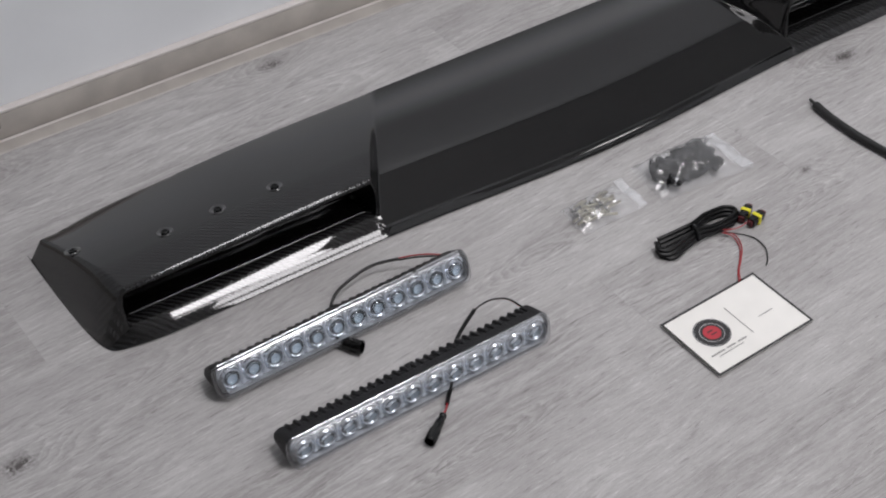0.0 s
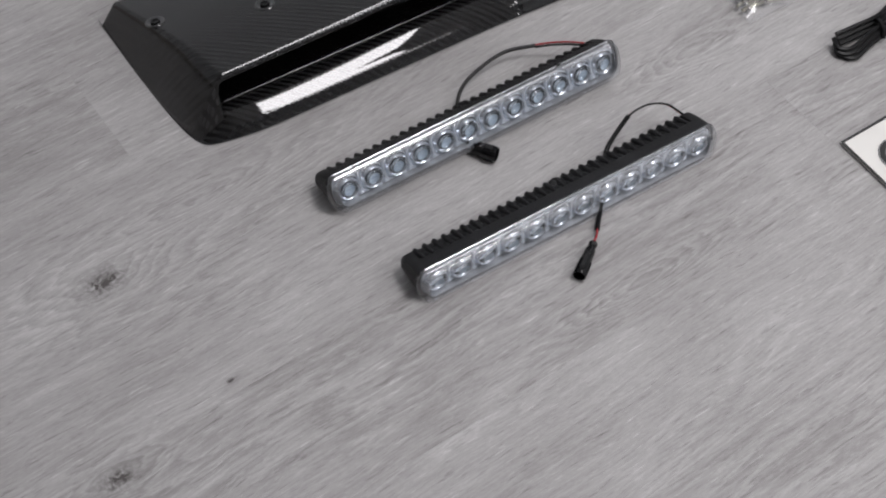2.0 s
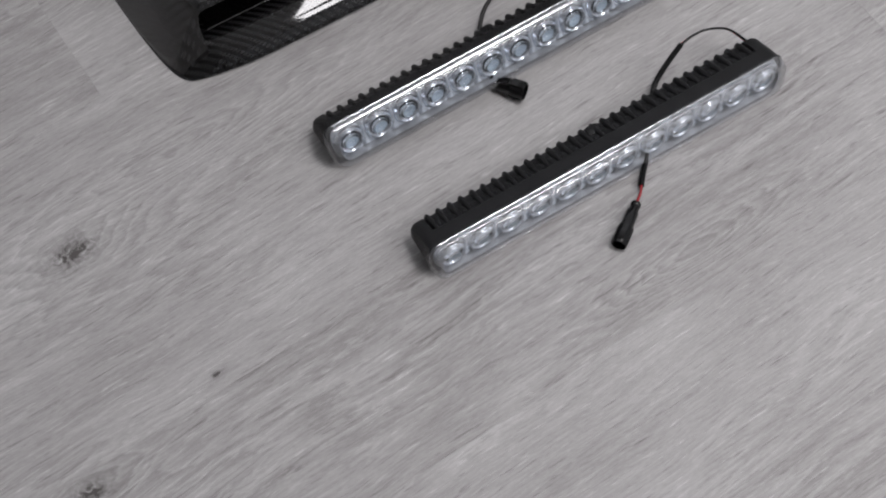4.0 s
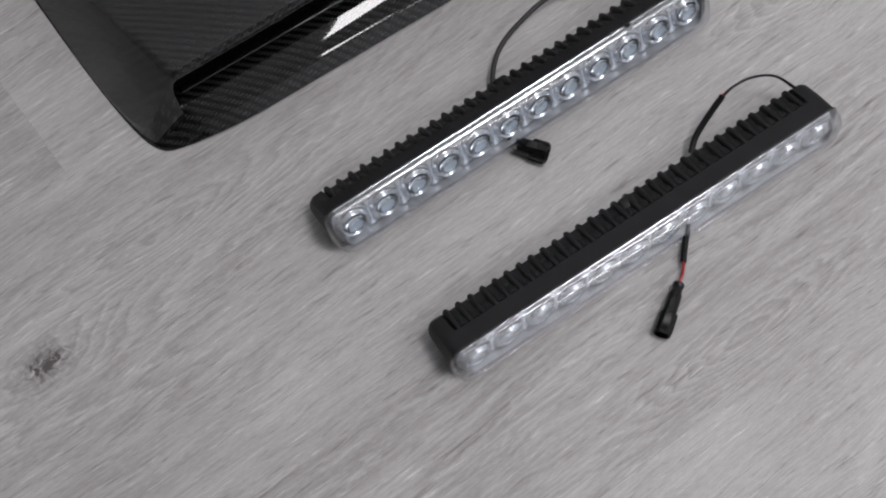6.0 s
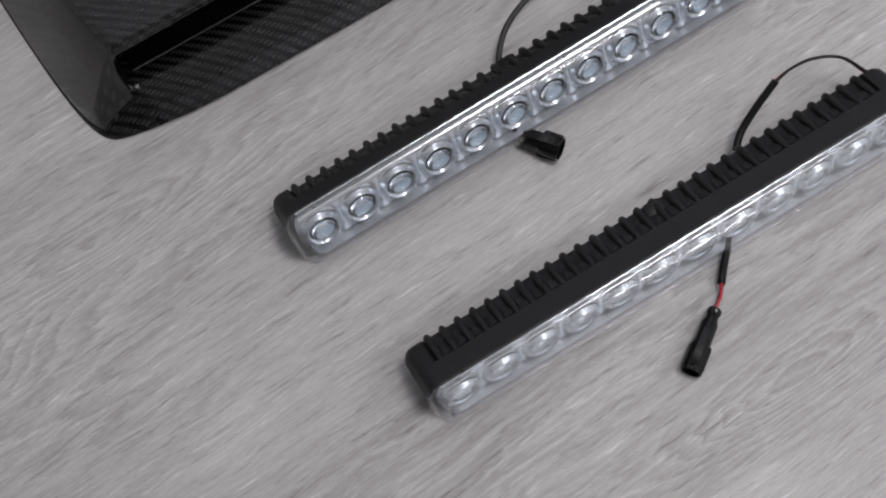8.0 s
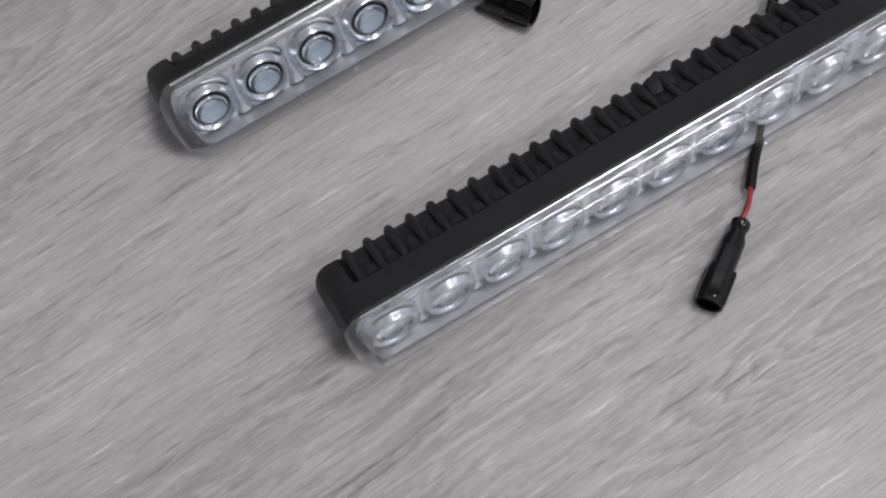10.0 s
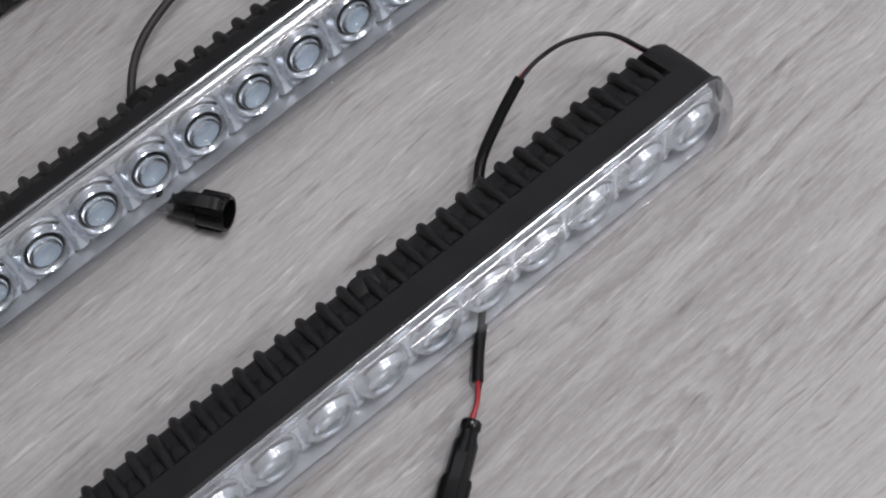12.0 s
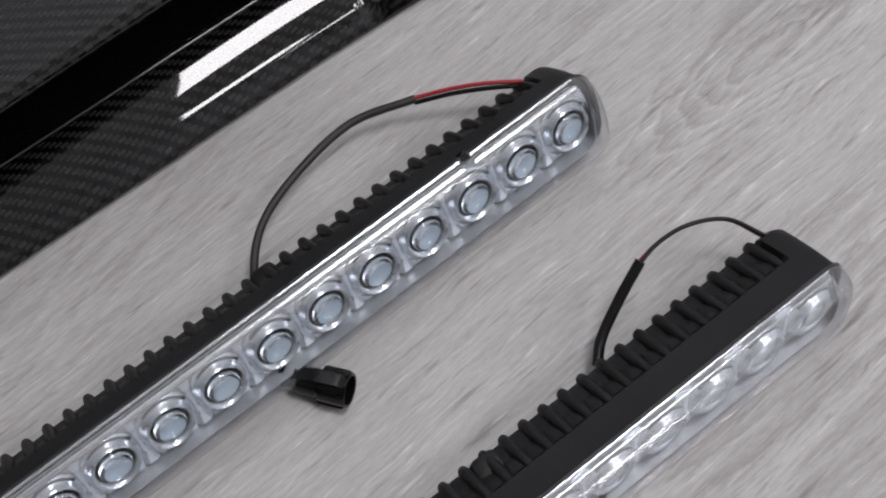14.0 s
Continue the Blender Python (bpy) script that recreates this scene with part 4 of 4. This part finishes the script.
# ---- door stop ----
stop = thing("door_stop", "satin nickel ball door stop fixed to the wall", "door stop")
face = pose(-0.070, Y1 - 0.0002, 0.066, 90)
part("rosette", lathe([(0.0, 0.0), (0.0170, 0.0), (0.0175, 0.003), (0.0150, 0.007), (0.0080, 0.010), (0.0, 0.010)], 32, face), NICKEL, stop)
part("rod", sweep([(-0.070, Y1 - 0.009, 0.066), (-0.068, Y1 - 0.030, 0.061), (-0.065, Y1 - 0.048, 0.053)], 0.0042, 14), NICKEL, stop)
part("ball", lathe([(0.0090 * math.sin(math.pi * i / 14), -0.0090 * math.cos(math.pi * i / 14)) for i in range(15)], 24, Matrix.Translation((-0.0645, Y1 - 0.050, 0.052))), NICKEL, stop)

# ---- floor planks ----
PLANK_L, PLANK_W, GAP = 1.285, 0.1305, 0.00004
ground = tagged(mesh_ob("floor", box(X0 - 0.05, X1 + 0.05, Y0 - 0.05, Y1 + 0.05, -0.03, -0.0040), RUBBER), "grey oak laminate floor with long planks", "floor", kind="structure")
bm = box(-PLANK_L / 2 + GAP / 2, PLANK_L / 2 - GAP / 2, -PLANK_W / 2 + GAP / 2, PLANK_W / 2 - GAP / 2, -0.008, 0.0, 0.00012, seg=1)
plank = mesh_ob("plank", bm, WOOD)
plank.parent = ground
TURN = Matrix.Rotation(radians(PLANK_TURN), 4, "Z")
JOINTS = {0: 0.403, -1: -0.136, 3: -0.125, 1: -0.58, 2: 0.86, 4: 0.55}
rng = random.Random(4)
first = True
for row in range(math.floor((Y0 - 0.45) / PLANK_W), math.ceil((Y1 + 0.35) / PLANK_W) + 1):
    yc = 0.020 - PLANK_W / 2 + row * PLANK_W
    joint = JOINTS.get(row, rng.uniform(0, PLANK_L))
    x = joint + PLANK_L / 2 - 6 * PLANK_L
    while x < X1 + PLANK_L:
        # planks at the walls are cut to length; those wholly past a wall are left out
        ends = [TURN @ Vector((x + e * PLANK_L / 2, yc, 0)) for e in (-1, 0, 1)]
        a = x - PLANK_L / 2 + max(0.0, X0 - 0.04 - ends[0].x)
        b = x + PLANK_L / 2 - max(0.0, ends[2].x - X1 - 0.04)
        ct, st = TURN[0][0], TURN[1][0]
        b = min(b, (Y1 + 0.005 - (yc - PLANK_W / 2) * ct) / st)
        a = max(a, (Y0 - 0.005 - (yc + PLANK_W / 2) * ct) / st)
        if b - a > 0.03:
            p = plank if first else new("plank", plank.data)
            first = False
            p.parent = ground
            p.matrix_basis = TURN @ Matrix.Translation(((a + b) / 2, yc, rng.uniform(-0.00003, 0.0))) @ Matrix.Diagonal(((b - a) / PLANK_L, 1, 1, 1))
        x += PLANK_L
